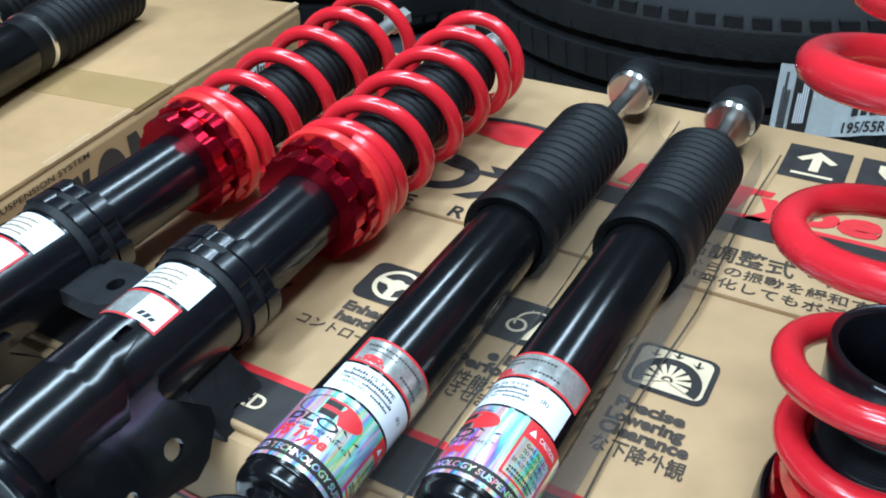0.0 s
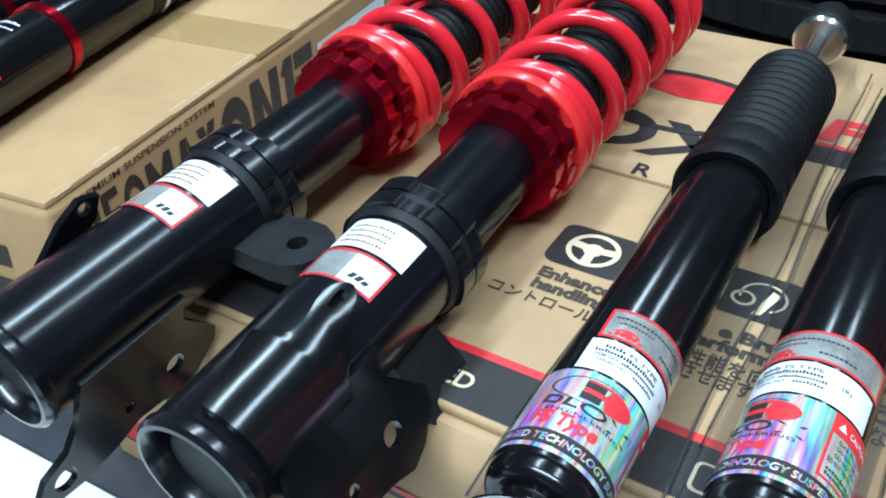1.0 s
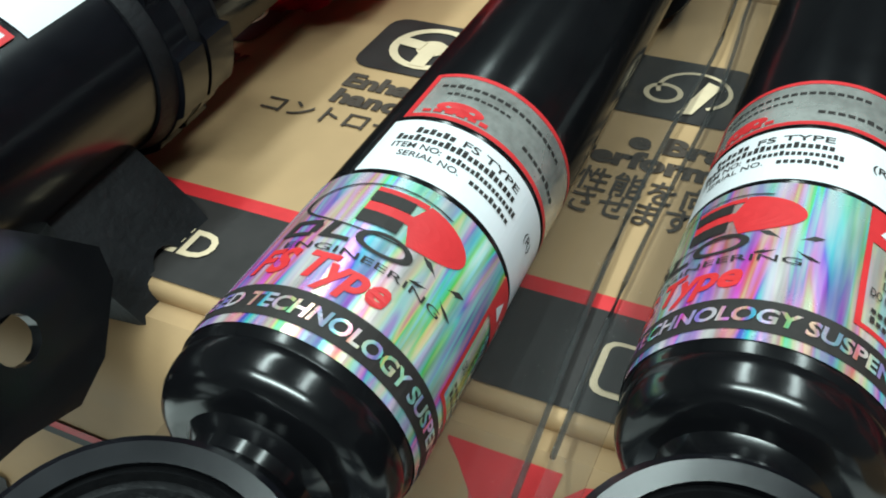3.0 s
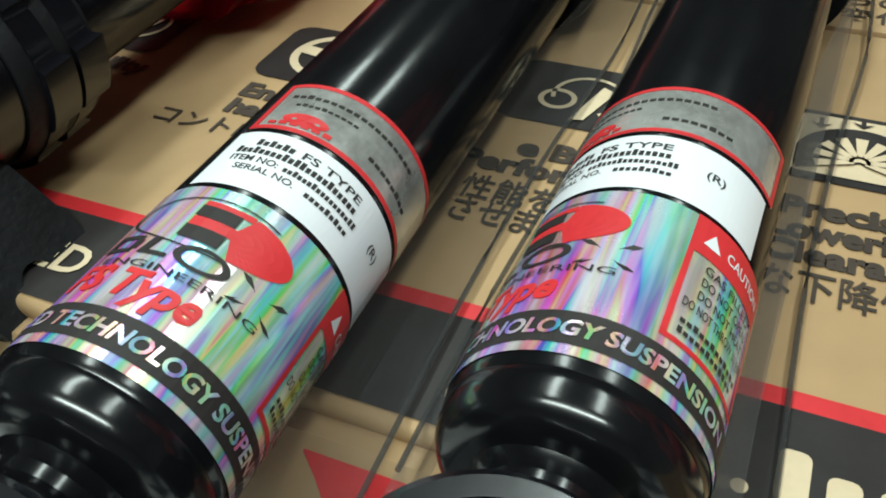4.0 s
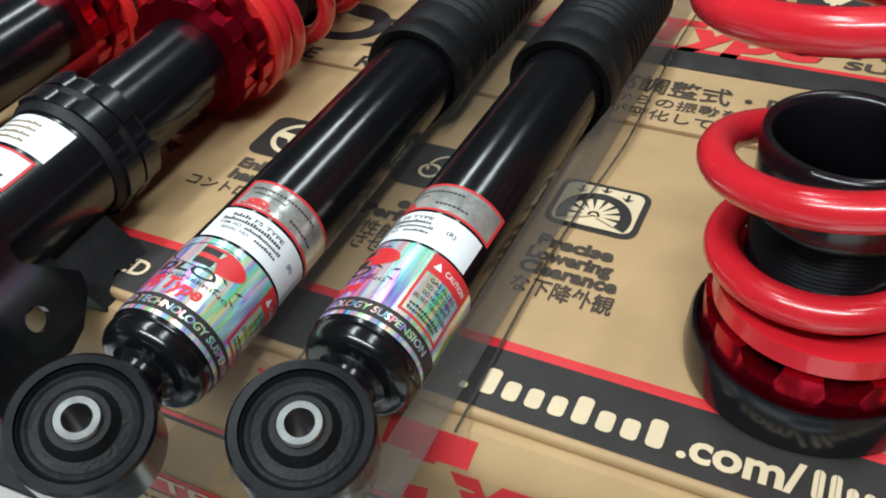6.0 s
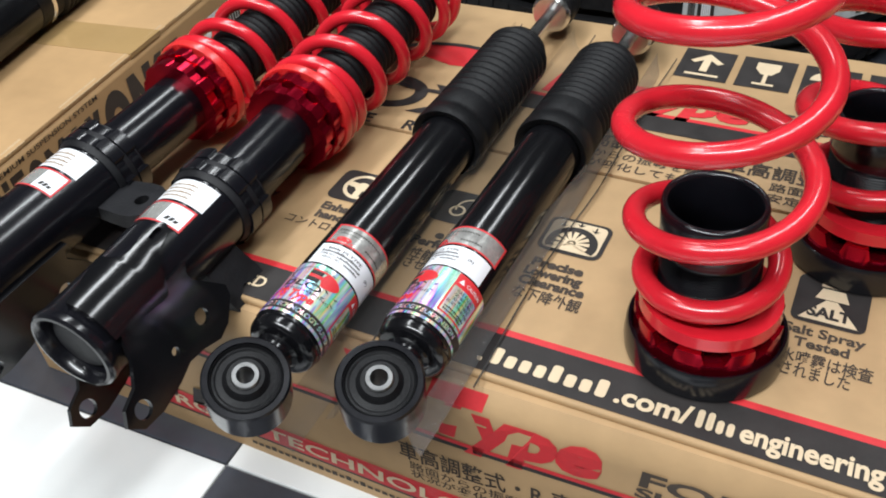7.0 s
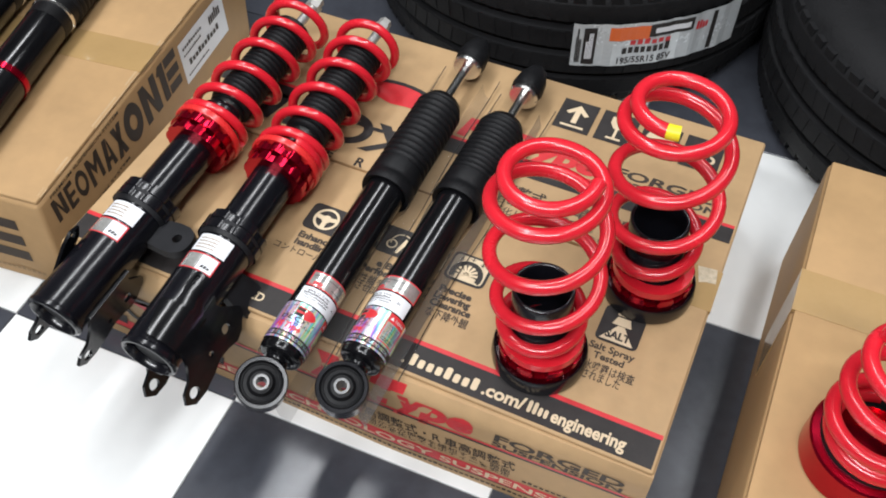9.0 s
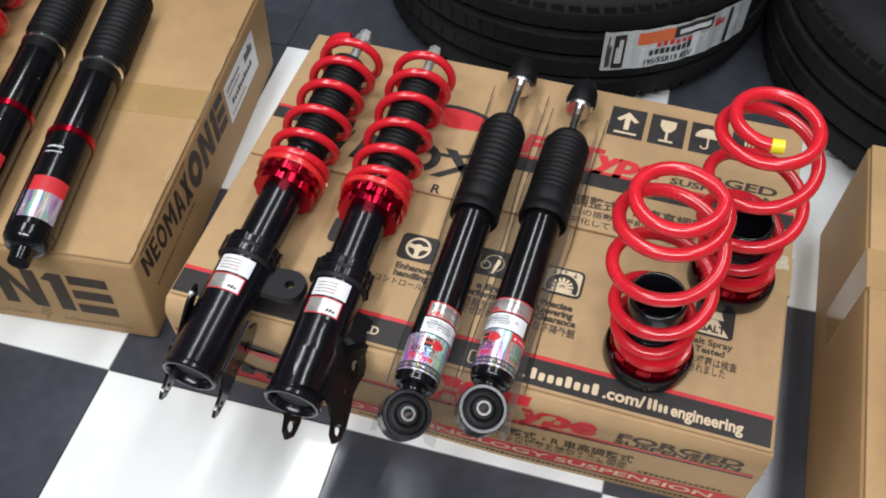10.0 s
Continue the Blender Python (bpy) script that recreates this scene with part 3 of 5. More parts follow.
    part("lettering", bm, INK_BROWN, root, smooth=False)
    bm = bmesh.new()
    lettering(bm, "FORGED TECHNOLOGY SUSPENSION", -0.50, 0.0665, 0.0105, 0.47, heavy=0.02, slant=0.1, place=front2)
    part("lettering", bm, CREAM, root, smooth=False)
    bm = bmesh.new()
    ring_flat(bm, -0.50, 0.118, 0.0, 0.034, 0, 150, 20, place=front, sy=0.7)
    part("brand_shape", bm, RED_INK, root, smooth=False)
    bm = bmesh.new()
    ring_flat(bm, -0.50, 0.114, 0.034, 0.042, 0, 360, 30, place=front2, sy=0.7)
    for i in range(5):
        rect(bm, -0.565 + i * 0.03, -0.549 + i * 0.03, 0.074, 0.092, front2, 0.3)
    split_part("brand_shape", bm, INK, root)
    return root


spring_kit_box()


def tall_box():
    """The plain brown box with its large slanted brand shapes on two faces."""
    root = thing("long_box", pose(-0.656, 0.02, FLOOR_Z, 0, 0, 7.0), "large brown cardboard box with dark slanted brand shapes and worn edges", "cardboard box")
    w, d, h = 0.55, 0.47, NEO_H
    lx, ly = -0.002, -0.014
    bm = box_bm(-w, 0, 0, d, 0, h - 0.004, bevel=0.006, seg=3)
    for v in bm.verts:
        k = 1 - v.co.z / h
        v.co.x += lx * k
        v.co.y += ly * k
    part("carton_body", bm, CARD_B, root)
    part("top_flap", box_bm(-w + 0.002, -0.002, 0.002, d * 0.5 - 0.0015, h - 0.006, h, bevel=0.0025, seg=2), CARD_B, root)
    part("top_flap", box_bm(-w + 0.002, -0.002, d * 0.5 + 0.0015, d - 0.002, h - 0.006, h, bevel=0.0025, seg=2), CARD_B, root)
    part("packing_tape", box_bm(-w - 0.0006, -0.001, d * 0.5 - 0.024, d * 0.5 + 0.024, h - 0.004, h + 0.0004), TAPE, root, "brown packing tape strip")
    bm = bmesh.new()
    rnd = random.Random(3)
    y = 0.01
    while y < d - 0.02:
        ln = rnd.uniform(0.008, 0.03)
        if rnd.random() < 0.55:
            k = rnd.uniform(0.0012, 0.0032)
            rect(bm, -0.004 - k, -0.002, y, y + ln, lambda u, v: (u, v, h - 0.0004 + (u + 0.004) * -0.3))
        y += ln
    split_part("worn_edge", bm, CARD_EDGE, root, "torn pale paper along the box edge", axis=1)
    side = lambda u, v: (0.0006 + lx * (1 - v / 0.162), u, v * h / 0.162)
    front = lambda u, v: (u, -0.0006 + ly * (1 - v / 0.162), v * h / 0.162)
    bm = bmesh.new()
    # side mark: nine slanted letter-sized shapes, growing towards the end
    y = 0.022
    flat_side = side
    side = lambda u, v: flat_side(0.015 + (u - 0.022) * 0.87, v)
    for i in range(6):
        hh = 0.038 + 0.0034 * i
        wd = (0.022, 0.016, 0.022, 0.028, 0.024, 0.023)[i]
        z0 = 0.105 - 0.0045 * i
        if i in (2,):
            ring_flat(bm, y + wd / 2, z0 + hh / 2, 0.0062, 0.0112, 0, 360, 20, place=side, sy=hh / 0.0224)
        elif i == 3:
            rect(bm, y, y + 0.007, z0, z0 + hh, side)
            rect(bm, y + wd - 0.007, y + wd, z0, z0 + hh, side)
            for q in (-1, 1):
                poly(bm, [(y + wd / 2 + q * (wd / 2 - 0.007), z0 + hh), (y + wd / 2 + q * (wd / 2 - 0.007), z0 + hh * 0.66), (y + wd / 2, z0 + hh * 0.28), (y + wd / 2, z0 + hh * 0.62)], side)
        elif i == 0:
            rect(bm, y, y + 0.007, z0, z0 + hh, side)
            rect(bm, y + wd - 0.007, y + wd, z0, z0 + hh, side)
            poly(bm, [(y + 0.007, z0 + hh), (y + 0.007, z0 + hh * 0.7), (y + wd - 0.007, z0), (y + wd - 0.007, z0 + hh * 0.3)], side)
        elif i == 1:
            rect(bm, y, y + 0.006, z0, z0 + hh, side)
            for k in (0, 0.4, 0.82):
                rect(bm, y + 0.006, y + wd, z0 + hh * k, z0 + hh * (k + 0.18), side)
        elif i == 4:
            poly(bm, [(y, z0), (y + 0.008, z0), (y + wd / 2 + 0.004, z0 + hh), (y + wd / 2 - 0.004, z0 + hh)], side)
            poly(bm, [(y + wd, z0), (y + wd - 0.008, z0), (y + wd / 2 + 0.0035, z0 + hh * 0.8), (y + wd / 2 + 0.0045, z0 + hh)], side)
            rect(bm, y + 0.007, y + wd - 0.007, z0 + hh * 0.22, z0 + hh * 0.38, side)
        else:
            poly(bm, [(y, z0), (y + 0.009, z0), (y + wd, z0 + hh), (y + wd - 0.009, z0 + hh)], side)
            poly(bm, [(y, z0 + hh), (y + 0.009, z0 + hh), (y + wd / 2 + 0.003, z0 + hh * 0.55), (y + wd / 2 - 0.004, z0 + hh * 0.5)], side)
            poly(bm, [(y + wd, z0), (y + wd - 0.009, z0), (y + wd / 2 - 0.003, z0 + hh * 0.45), (y + wd / 2 + 0.004, z0 + hh * 0.5)], side)
        y += wd + 0.004
    hh, z0 = 0.066, 0.077
    side = lambda u, v: flat_side(0.155 + (u - y_one) * 1.02, v)
    y_one = y
    ring_flat(bm, y + 0.016, z0 + hh / 2, 0.0068, 0.0175, 0, 360, 24, place=side, sy=hh / 0.035)
    y += 0.038
    rect(bm, y, y + 0.0115, z0, z0 + hh, side)
    rect(bm, y + 0.0235, y + 0.035, z0, z0 + hh, side)
    poly(bm, [(y + 0.0115, z0 + hh), (y + 0.0115, z0 + hh * 0.62), (y + 0.0235, z0), (y + 0.0235, z0 + hh * 0.38)], side)
    y += 0.038
    poly(bm, [(y, z0 + hh * 0.8), (y + 0.006, z0 + hh), (y + 0.0165, z0 + hh), (y + 0.0165, z0), (y + 0.005, z0), (y + 0.005, z0 + hh * 0.76)], side)
    y += 0.001
    y += 0.018
    for k in (0, 0.37, 0.74):
        rect(bm, y, y + 0.026, z0 + hh * k, z0 + hh * (k + 0.25), side)
    side = flat_side
    split_part("brand_shape", bm, INK_BROWN, root, "dark brown slanted brand shape", axis=1)
    bm = bmesh.new()
    lettering(bm, "PREMIUM SUSPENSION SYSTEM", 0.018, 0.147, 0.0055, 0.135, heavy=0.005, place=side)
    part("lettering", bm, INK_BROWN, root, smooth=False)
    bm = bmesh.new()
    lettering(bm, "SUSPENSION SYSTEM", 0.025, 0.068, 0.0048, 0.12, heavy=0.005, place=side)
    part("lettering", bm, INK_BROWN, root, smooth=False)
    bm = bmesh.new()
    # front mark: the last slanted shapes of the same name
    x, z0, hh = -0.235, 0.042, 0.077
    ring_flat(bm, x + 0.026, z0 + hh / 2, 0.012, 0.028, 0, 360, 24, place=front, sy=hh / 0.056)
    rect(bm, x + 0.06, x + 0.076, z0, z0 + hh, front)
    rect(bm, x + 0.096, x + 0.112, z0, z0 + hh, front)
    poly(bm, [(x + 0.076, z0 + hh), (x + 0.076, z0 + hh * 0.64), (x + 0.096, z0), (x + 0.096, z0 + hh * 0.36)], front)
    poly(bm, [(x + 0.117, z0 + hh * 0.8), (x + 0.128, z0 + hh), (x + 0.144, z0 + hh), (x + 0.144, z0), (x + 0.127, z0), (x + 0.127, z0 + hh * 0.76)], front)
    for k in (0, 0.38, 0.76):
        rect(bm, x + 0.15, x + 0.196, z0 + hh * k, z0 + hh * (k + 0.24), front)
    split_part("brand_shape", bm, INK_BROWN, root, "large dark brown brand shape")
    bm = bmesh.new()
    poly(bm, [(-0.135, 0.036), (-0.127, 0.036), (-0.131, 0.027), (-0.124, 0.027), (-0.137, 0.008), (-0.134, 0.022), (-0.141, 0.022)], front)
    bars(bm, -0.235, 0.018, 0.006, 0.085, 13, front, seed=5)
    bars(bm, -0.112, 0.018, 0.006, 0.085, 13, front, seed=6)
    split_part("faint_print", bm, INK_FAINT, root)
    bm = bmesh.new()
    rect(bm, 0.287, 0.402, 0.06, 0.135, side)
    part("shipping_label", bm, WHITE_LABEL, root, "white paper shipping label", smooth=False)
    side2 = lambda u, v: (0.0010 + lx * (1 - v / 0.162), u, v * h / 0.162)
    for x, z, ht, wd, n, sd in ((0.352, 0.118, 0.006, 0.05, 9, 21), (0.352, 0.107, 0.004, 0.045, 10, 22), (0.36, 0.085, 0.011, 0.08, 10, 23), (0.352, 0.07, 0.004, 0.055, 12, 24), (0.42, 0.106, 0.02, 0.03, 6, 25)):
        bm = bmesh.new()
        bars(bm, x - 0.058, z, ht, wd, n, side2, seed=sd)
        split_part("label_line", bm, INK_BROWN, root, axis=1)
    return root


NEO_H = 0.133
tall_box()


def right_box():
    root = thing("plain_box", pose(0.067, -0.28, FLOOR_Z, 0, 0, 0.4), "plain brown cardboard box with taped top seam", "cardboard box")
    w, d, h = 0.45, 0.66, 0.167
    part("carton_body", box_bm(0, w, 0, d, 0, h - 0.004, bevel=0.005, seg=3), CARD_B, root)
    s = 0.487
    part("top_flap", box_bm(0.002, w - 0.002, 0.002, s - 0.0012, h - 0.006, h, bevel=0.002, seg=2), CARD_B, root)
    part("top_flap", box_bm(0.002, w - 0.002, s + 0.0012, d - 0.002, h - 0.006, h, bevel=0.002, seg=2), CARD_B, root)
    part("packing_tape", box_bm(-0.0007, w, s - 0.024, s + 0.024, h - 0.004, h + 0.0004), TAPE, root, "brown packing tape strip")
    part("packing_tape", box_bm(-0.0008, 0.0, s - 0.024, s + 0.024, 0.05, h - 0.003), TAPE, root, "brown packing tape strip")
    return root


right_box()


# ---- tyres ----
def tyre(name, cx, cy, turn, label):
    root = thing(name, pose(cx, cy, FLOOR_Z, 0, 0, turn), label, "tyre", "car tyres on the floor")
    R, W = 0.30, 0.2
    prof = [(0.185, 0.022), (0.2, 0.008), (0.235, 0.0), (0.268, 0.006), (0.286, 0.02), (0.2945, 0.032)]
    prof += [(0.2955, 0.034), (0.2955, 0.056), (0.2885, 0.058), (0.2885, 0.066), (0.298, 0.068), (0.2985, 0.094), (0.2905, 0.096), (0.2905, 0.104)]
    prof = prof + [(r, W - z) for r, z in reversed(prof)]
    part("carcass", lathe(prof, 128), TYRE, root, angle=0.5)
    inner = [(0.185, 0.022), (0.19, 0.05), (0.235, 0.1), (0.19, 0.15), (0.185, 0.178)]
    part("inner_liner", lathe(inner, 64), RUBBER, root)
    bm = bmesh.new()
    n = 84
    for k in range(n):
        a = math.tau * k / n
        for z0, z1, da, r in ((0.022, 0.056, 0.02, 0.2965), (0.144, 0.178, -0.02, 0.2965), (0.069, 0.093, 0.012, 0.2992), (0.107, 0.131, -0.012, 0.2992)):
            w = 0.68 * math.tau / n
            pts = [(a, z0), (a + w, z0), (a + w + da, z1), (a + da, z1)]
            rr = lambda z: r - 0.006 * max(0, (0.045 - z) / 0.03) ** 2 - 0.006 * max(0, (z - 0.155) / 0.03) ** 2
            o = [bm.verts.new((rr(z) * math.cos(t), rr(z) * math.sin(t), z)) for t, z in pts]
            i = [bm.verts.new(((rr(z) - 0.006) * math.cos(t), (rr(z) - 0.006) * math.sin(t), z)) for t, z in pts]
            bm.faces.new(o)
            for j in range(4):
                bm.faces.new((o[j], o[(j + 1) % 4], i[(j + 1) % 4], i[j]))
    part("tread", bm, TYRE, root, smooth=False)
    return root


TY = (-0.338, 0.79)
t1 = tyre("car_tyre", TY[0], TY[1], 0, "black car tyre lying flat with a silver sticker on its tread")
tyre("car_tyre", 0.25, 0.727, 7, "black car tyre lying flat on the floor")
tyre("car_tyre", -0.965, 0.92, 3, "black car tyre lying flat behind the large box")


def tyre_sticker():
    root = t1
    a0, a1 = -73.0, -31.0
    zb, zt, r = 0.083, 0.146, 0.3008

    def put(u, v, lift=0.0):
        a = radians(a0 + (a1 - a0) * u)
        rr = r + lift + 0.0006 * math.sin(u * 31) + 0.0004 * math.sin(u * 67 + v * 5)
        return (rr * math.cos(a), rr * math.sin(a), zb + (zt - zb) * v)

    bm = bmesh.new()
    rect(bm, 0, 1, 0, 1, put, n=40)
    st = part("tread_sticker", bm, GREY_FILM, root, "crumpled silver film sticker with a size print")
    up = lambda u, v: put(u, v, 0.0008)
    up2 = lambda u, v: put(u, v, 0.0014)
    bm = bmesh.new()
    rect(bm, 0.20, 0.42, 0.62, 0.93, up, n=8)
    part("sticker_patch", bm, ORANGE, st, smooth=False)
    bm = bmesh.new()
    rect(bm, 0.06, 0.13, 0.06, 0.92, up, n=3)
    rect(bm, 0.42, 0.68, 0.66, 0.95, up, n=8)
    rect(bm, 0.80, 0.83, 0.05, 0.95, up, n=2)
    bars(bm, 0.28, 0.30, 0.2, 0.28, 8, up, seed=10)
    split_part("sticker_print", bm, INK, st)
    bm = bmesh.new()
    lettering(bm, "195/55R15 85V", 0.25, 0.06, 0.15, 0.32, heavy=0.02, place=up)
    part("size_lettering", bm, INK, st, smooth=False)
    bm = bmesh.new()
    bars(bm, 0.02, 0.1, 0.8, 0.03, 6, up, seed=9)
    part("barcode", bm, INK, st, smooth=False)
    bm = bmesh.new()
    bars(bm, 0.32, 0.5, 0.14, 0.24, 6, up, seed=12, slant=0.02)
    bars(bm, 0.70, 0.62, 0.2, 0.08, 4, up, seed=13)
    split_part("sticker_print", bm, RED_INK, st)
    bm = bmesh.new()
    rect(bm, 0.45, 0.66, 0.74, 0.86, up2, n=6)
    bars(bm, 0.075, 0.2, 0.6, 0.04, 5, up2, seed=14)
    split_part("sticker_print", bm, WHITE_LABEL, st)


tyre_sticker()


# ---- coil springs ----
def helix(z0, z1, turns, radius, flat=0.6, n=40, phase=0.0):
    """Points of a coil from z0 to z1 whose end turns lie flat; radius is a function of height 0..1."""
    pts = []
    total = int(turns * n)
    for i in range(total + 1):
        t = i / n
        k = min(max((t - flat) / (turns - 2 * flat), 0), 1)
        k = k * k * (3 - 2 * k) * 0.35 + k * 0.65
        r = radius(t / turns)
        a = phase + math.tau * t
        pts.append((r * math.cos(a), r * math.sin(a), z0 + (z1 - z0) * k))
    return pts


def castle(r0, r1, z0, z1, notch, teeth, seg=96):
    """A lock ring: a turned band whose rim is cut by square notches."""
    bm = bmesh.new()
    rings = {}
    for k in range(seg):
        a = math.tau * k / seg
        deep = (k * teeth / seg) % 1.0 < 0.42
        zt = z1 - (notch if deep else 0)
        ro = r1 - (0.0013 if deep else 0)
        rings[k] = [bm.verts.new((r * math.cos(a), r * math.sin(a), z)) for r, z in ((r0, z0), (ro, z0), (ro, zt), (r0, zt))]
    for k in range(seg):
        a, b = rings[k], rings[(k + 1) % seg]
        for j in range(4):
            bm.faces.new((a[j], a[(j + 1) % 4], b[(j + 1) % 4], b[j]))
    return bm


def rear_spring(x, y, turn, top, lean, label, yellow=False):
    """lean: how far the coil and its tube tip over, in x and y for each metre of height."""
    root = thing("coil_spring", pose(x, y, BZ + 0.0005, 0, 0, turn), label, "coil spring", "red rear springs on the box")
    part("base_cup", lathe([(0.0, 0.003), (0.036, 0.003), (0.0402, 0.0), (0.0418, 0.001), (0.0424, 0.006), (0.0415, 0.0165), (0.0406, 0.0182), (0.0392, 0.0175), (0.0385, 0.011), (0.0, 0.011)], 64), SATIN_BLACK, root, "black rubber base cup")
    part("lock_ring", castle(0.026, 0.0378, 0.011, 0.0300, 0.0085, 9), RED_ANO, root, "red anodised lock ring")
    part("perch_ring", lathe([(0.026, 0.0302), (0.0345, 0.0302), (0.0362, 0.0318), (0.0355, 0.0388), (0.026, 0.0394)], 64), RED, root)
    tube = [(0.0, 0.015), (0.0252, 0.015)]
    z = 0.035
    while z < 0.066:
        tube += [(0.0255, z), (0.0249, z + 0.0008)]
        z += 0.0016
    tube += [(0.0258, 0.068), (0.0258, 0.0885), (0.0252, 0.0903), (0.023, 0.0903), (0.0222, 0.0885), (0.0222, 0.03), (0.0, 0.03)]
    c, sn = math.cos(radians(-turn)), math.sin(radians(-turn))
    lx, ly = lean[0] * c - lean[1] * sn, lean[0] * sn + lean[1] * c
    tip = Matrix(((1, 0, lx, 0), (0, 1, ly, 0), (0, 0, 1, 0), (0, 0, 0, 1)))
    bm = lathe(tube, 64)
    bm.transform(tip)
    part("threaded_tube", bm, SATIN_BLACK, root, "black threaded adjuster tube", angle=1.2)
    h = top - BZ
    wire = 0.0059
    turns = 4.7

    def shape(k):
        t = k * turns
        bottom = min(1.0, max(0.0, (t - 0.7) / 1.1))
        upper = min(1.0, max(0.0, (t - 3.1) / 1.2))
        return 0.0332 + 0.0113 * bottom * bottom * (3 - 2 * bottom) - 0.0105 * upper * upper * (3 - 2 * upper)

    knots = (0.0, 0.55, 1.42, 2.42, 3.42, 4.42, 4.7)
    rise = (0.0455, 0.0505, 0.0905, 0.141, 0.197, 0.2125, h - wire)
    pts = []
    for i in range(int(turns * 44) + 1):
        t = i / 44
        z = sum(float(np.interp(t + 0.06 * q, knots, rise)) for q in range(-4, 5)) / 9
        a = 2.06 + math.tau * t
        pts.append((shape(t / turns) * math.cos(a) + lx * z, shape(t / turns) * math.sin(a) + ly * z, z))
    coil = part("coil", sweep(pts, wire, 14), RED, root)
    if yellow:
        part("paint_mark", sweep(pts[-3:], wire + 0.0002, 14), YELLOW, coil, "yellow paint mark")
    return root


rear_spring(-0.1255, 0.0655, 0, 0.402, (-0.065, 0.08), "glossy red coil spring standing on a black threaded base")
rear_spring(-0.060, 0.175, -82, 0.402, (-0.065, 0.065), "red coil spring with a yellow paint mark on top", yellow=True)


def third_spring():
    root = thing("coil_spring", pose(0.138, 0.062, 0.2106, 0, 0, 40), "red coil spring in a red anodised cup on the plain box", "coil spring")
    part("base_cup", lathe([(0.0, 0.0), (0.044, 0.0), (0.0455, 0.002), (0.0455, 0.03), (0.044, 0.032), (0.036, 0.034), (0.034, 0.032), (0.034, 0.01), (0.0, 0.01)], 64), RED_ANO, root, "deep red anodised metal cup")
    part("rubber_ring", lathe([(0.03, 0.032), (0.0385, 0.033), (0.0395, 0.036), (0.038, 0.039), (0.03, 0.039)], 64), RUBBER, root)
    part("coil", sweep(helix(0.045, 0.143, 4.2, lambda k: 0.033 + 0.008 * math.sin(math.pi * k), 0.6, 44, phase=1.0), 0.006, 14), RED, root)
    return root


third_spring()


# ---- rear shock absorbers ----
def bellows(z0, z1, r_out, r_in, pitch, closed=None):
    out = []
    z = z0
    while z < z1 - pitch * 0.5:
        out += [(r_in, z), (r_out * 0.99, z + pitch * 0.3), (r_out, z + pitch * 0.5), (r_out * 0.99, z + pitch * 0.7)]
        z += pitch
    return out + [(r_in, z1)]


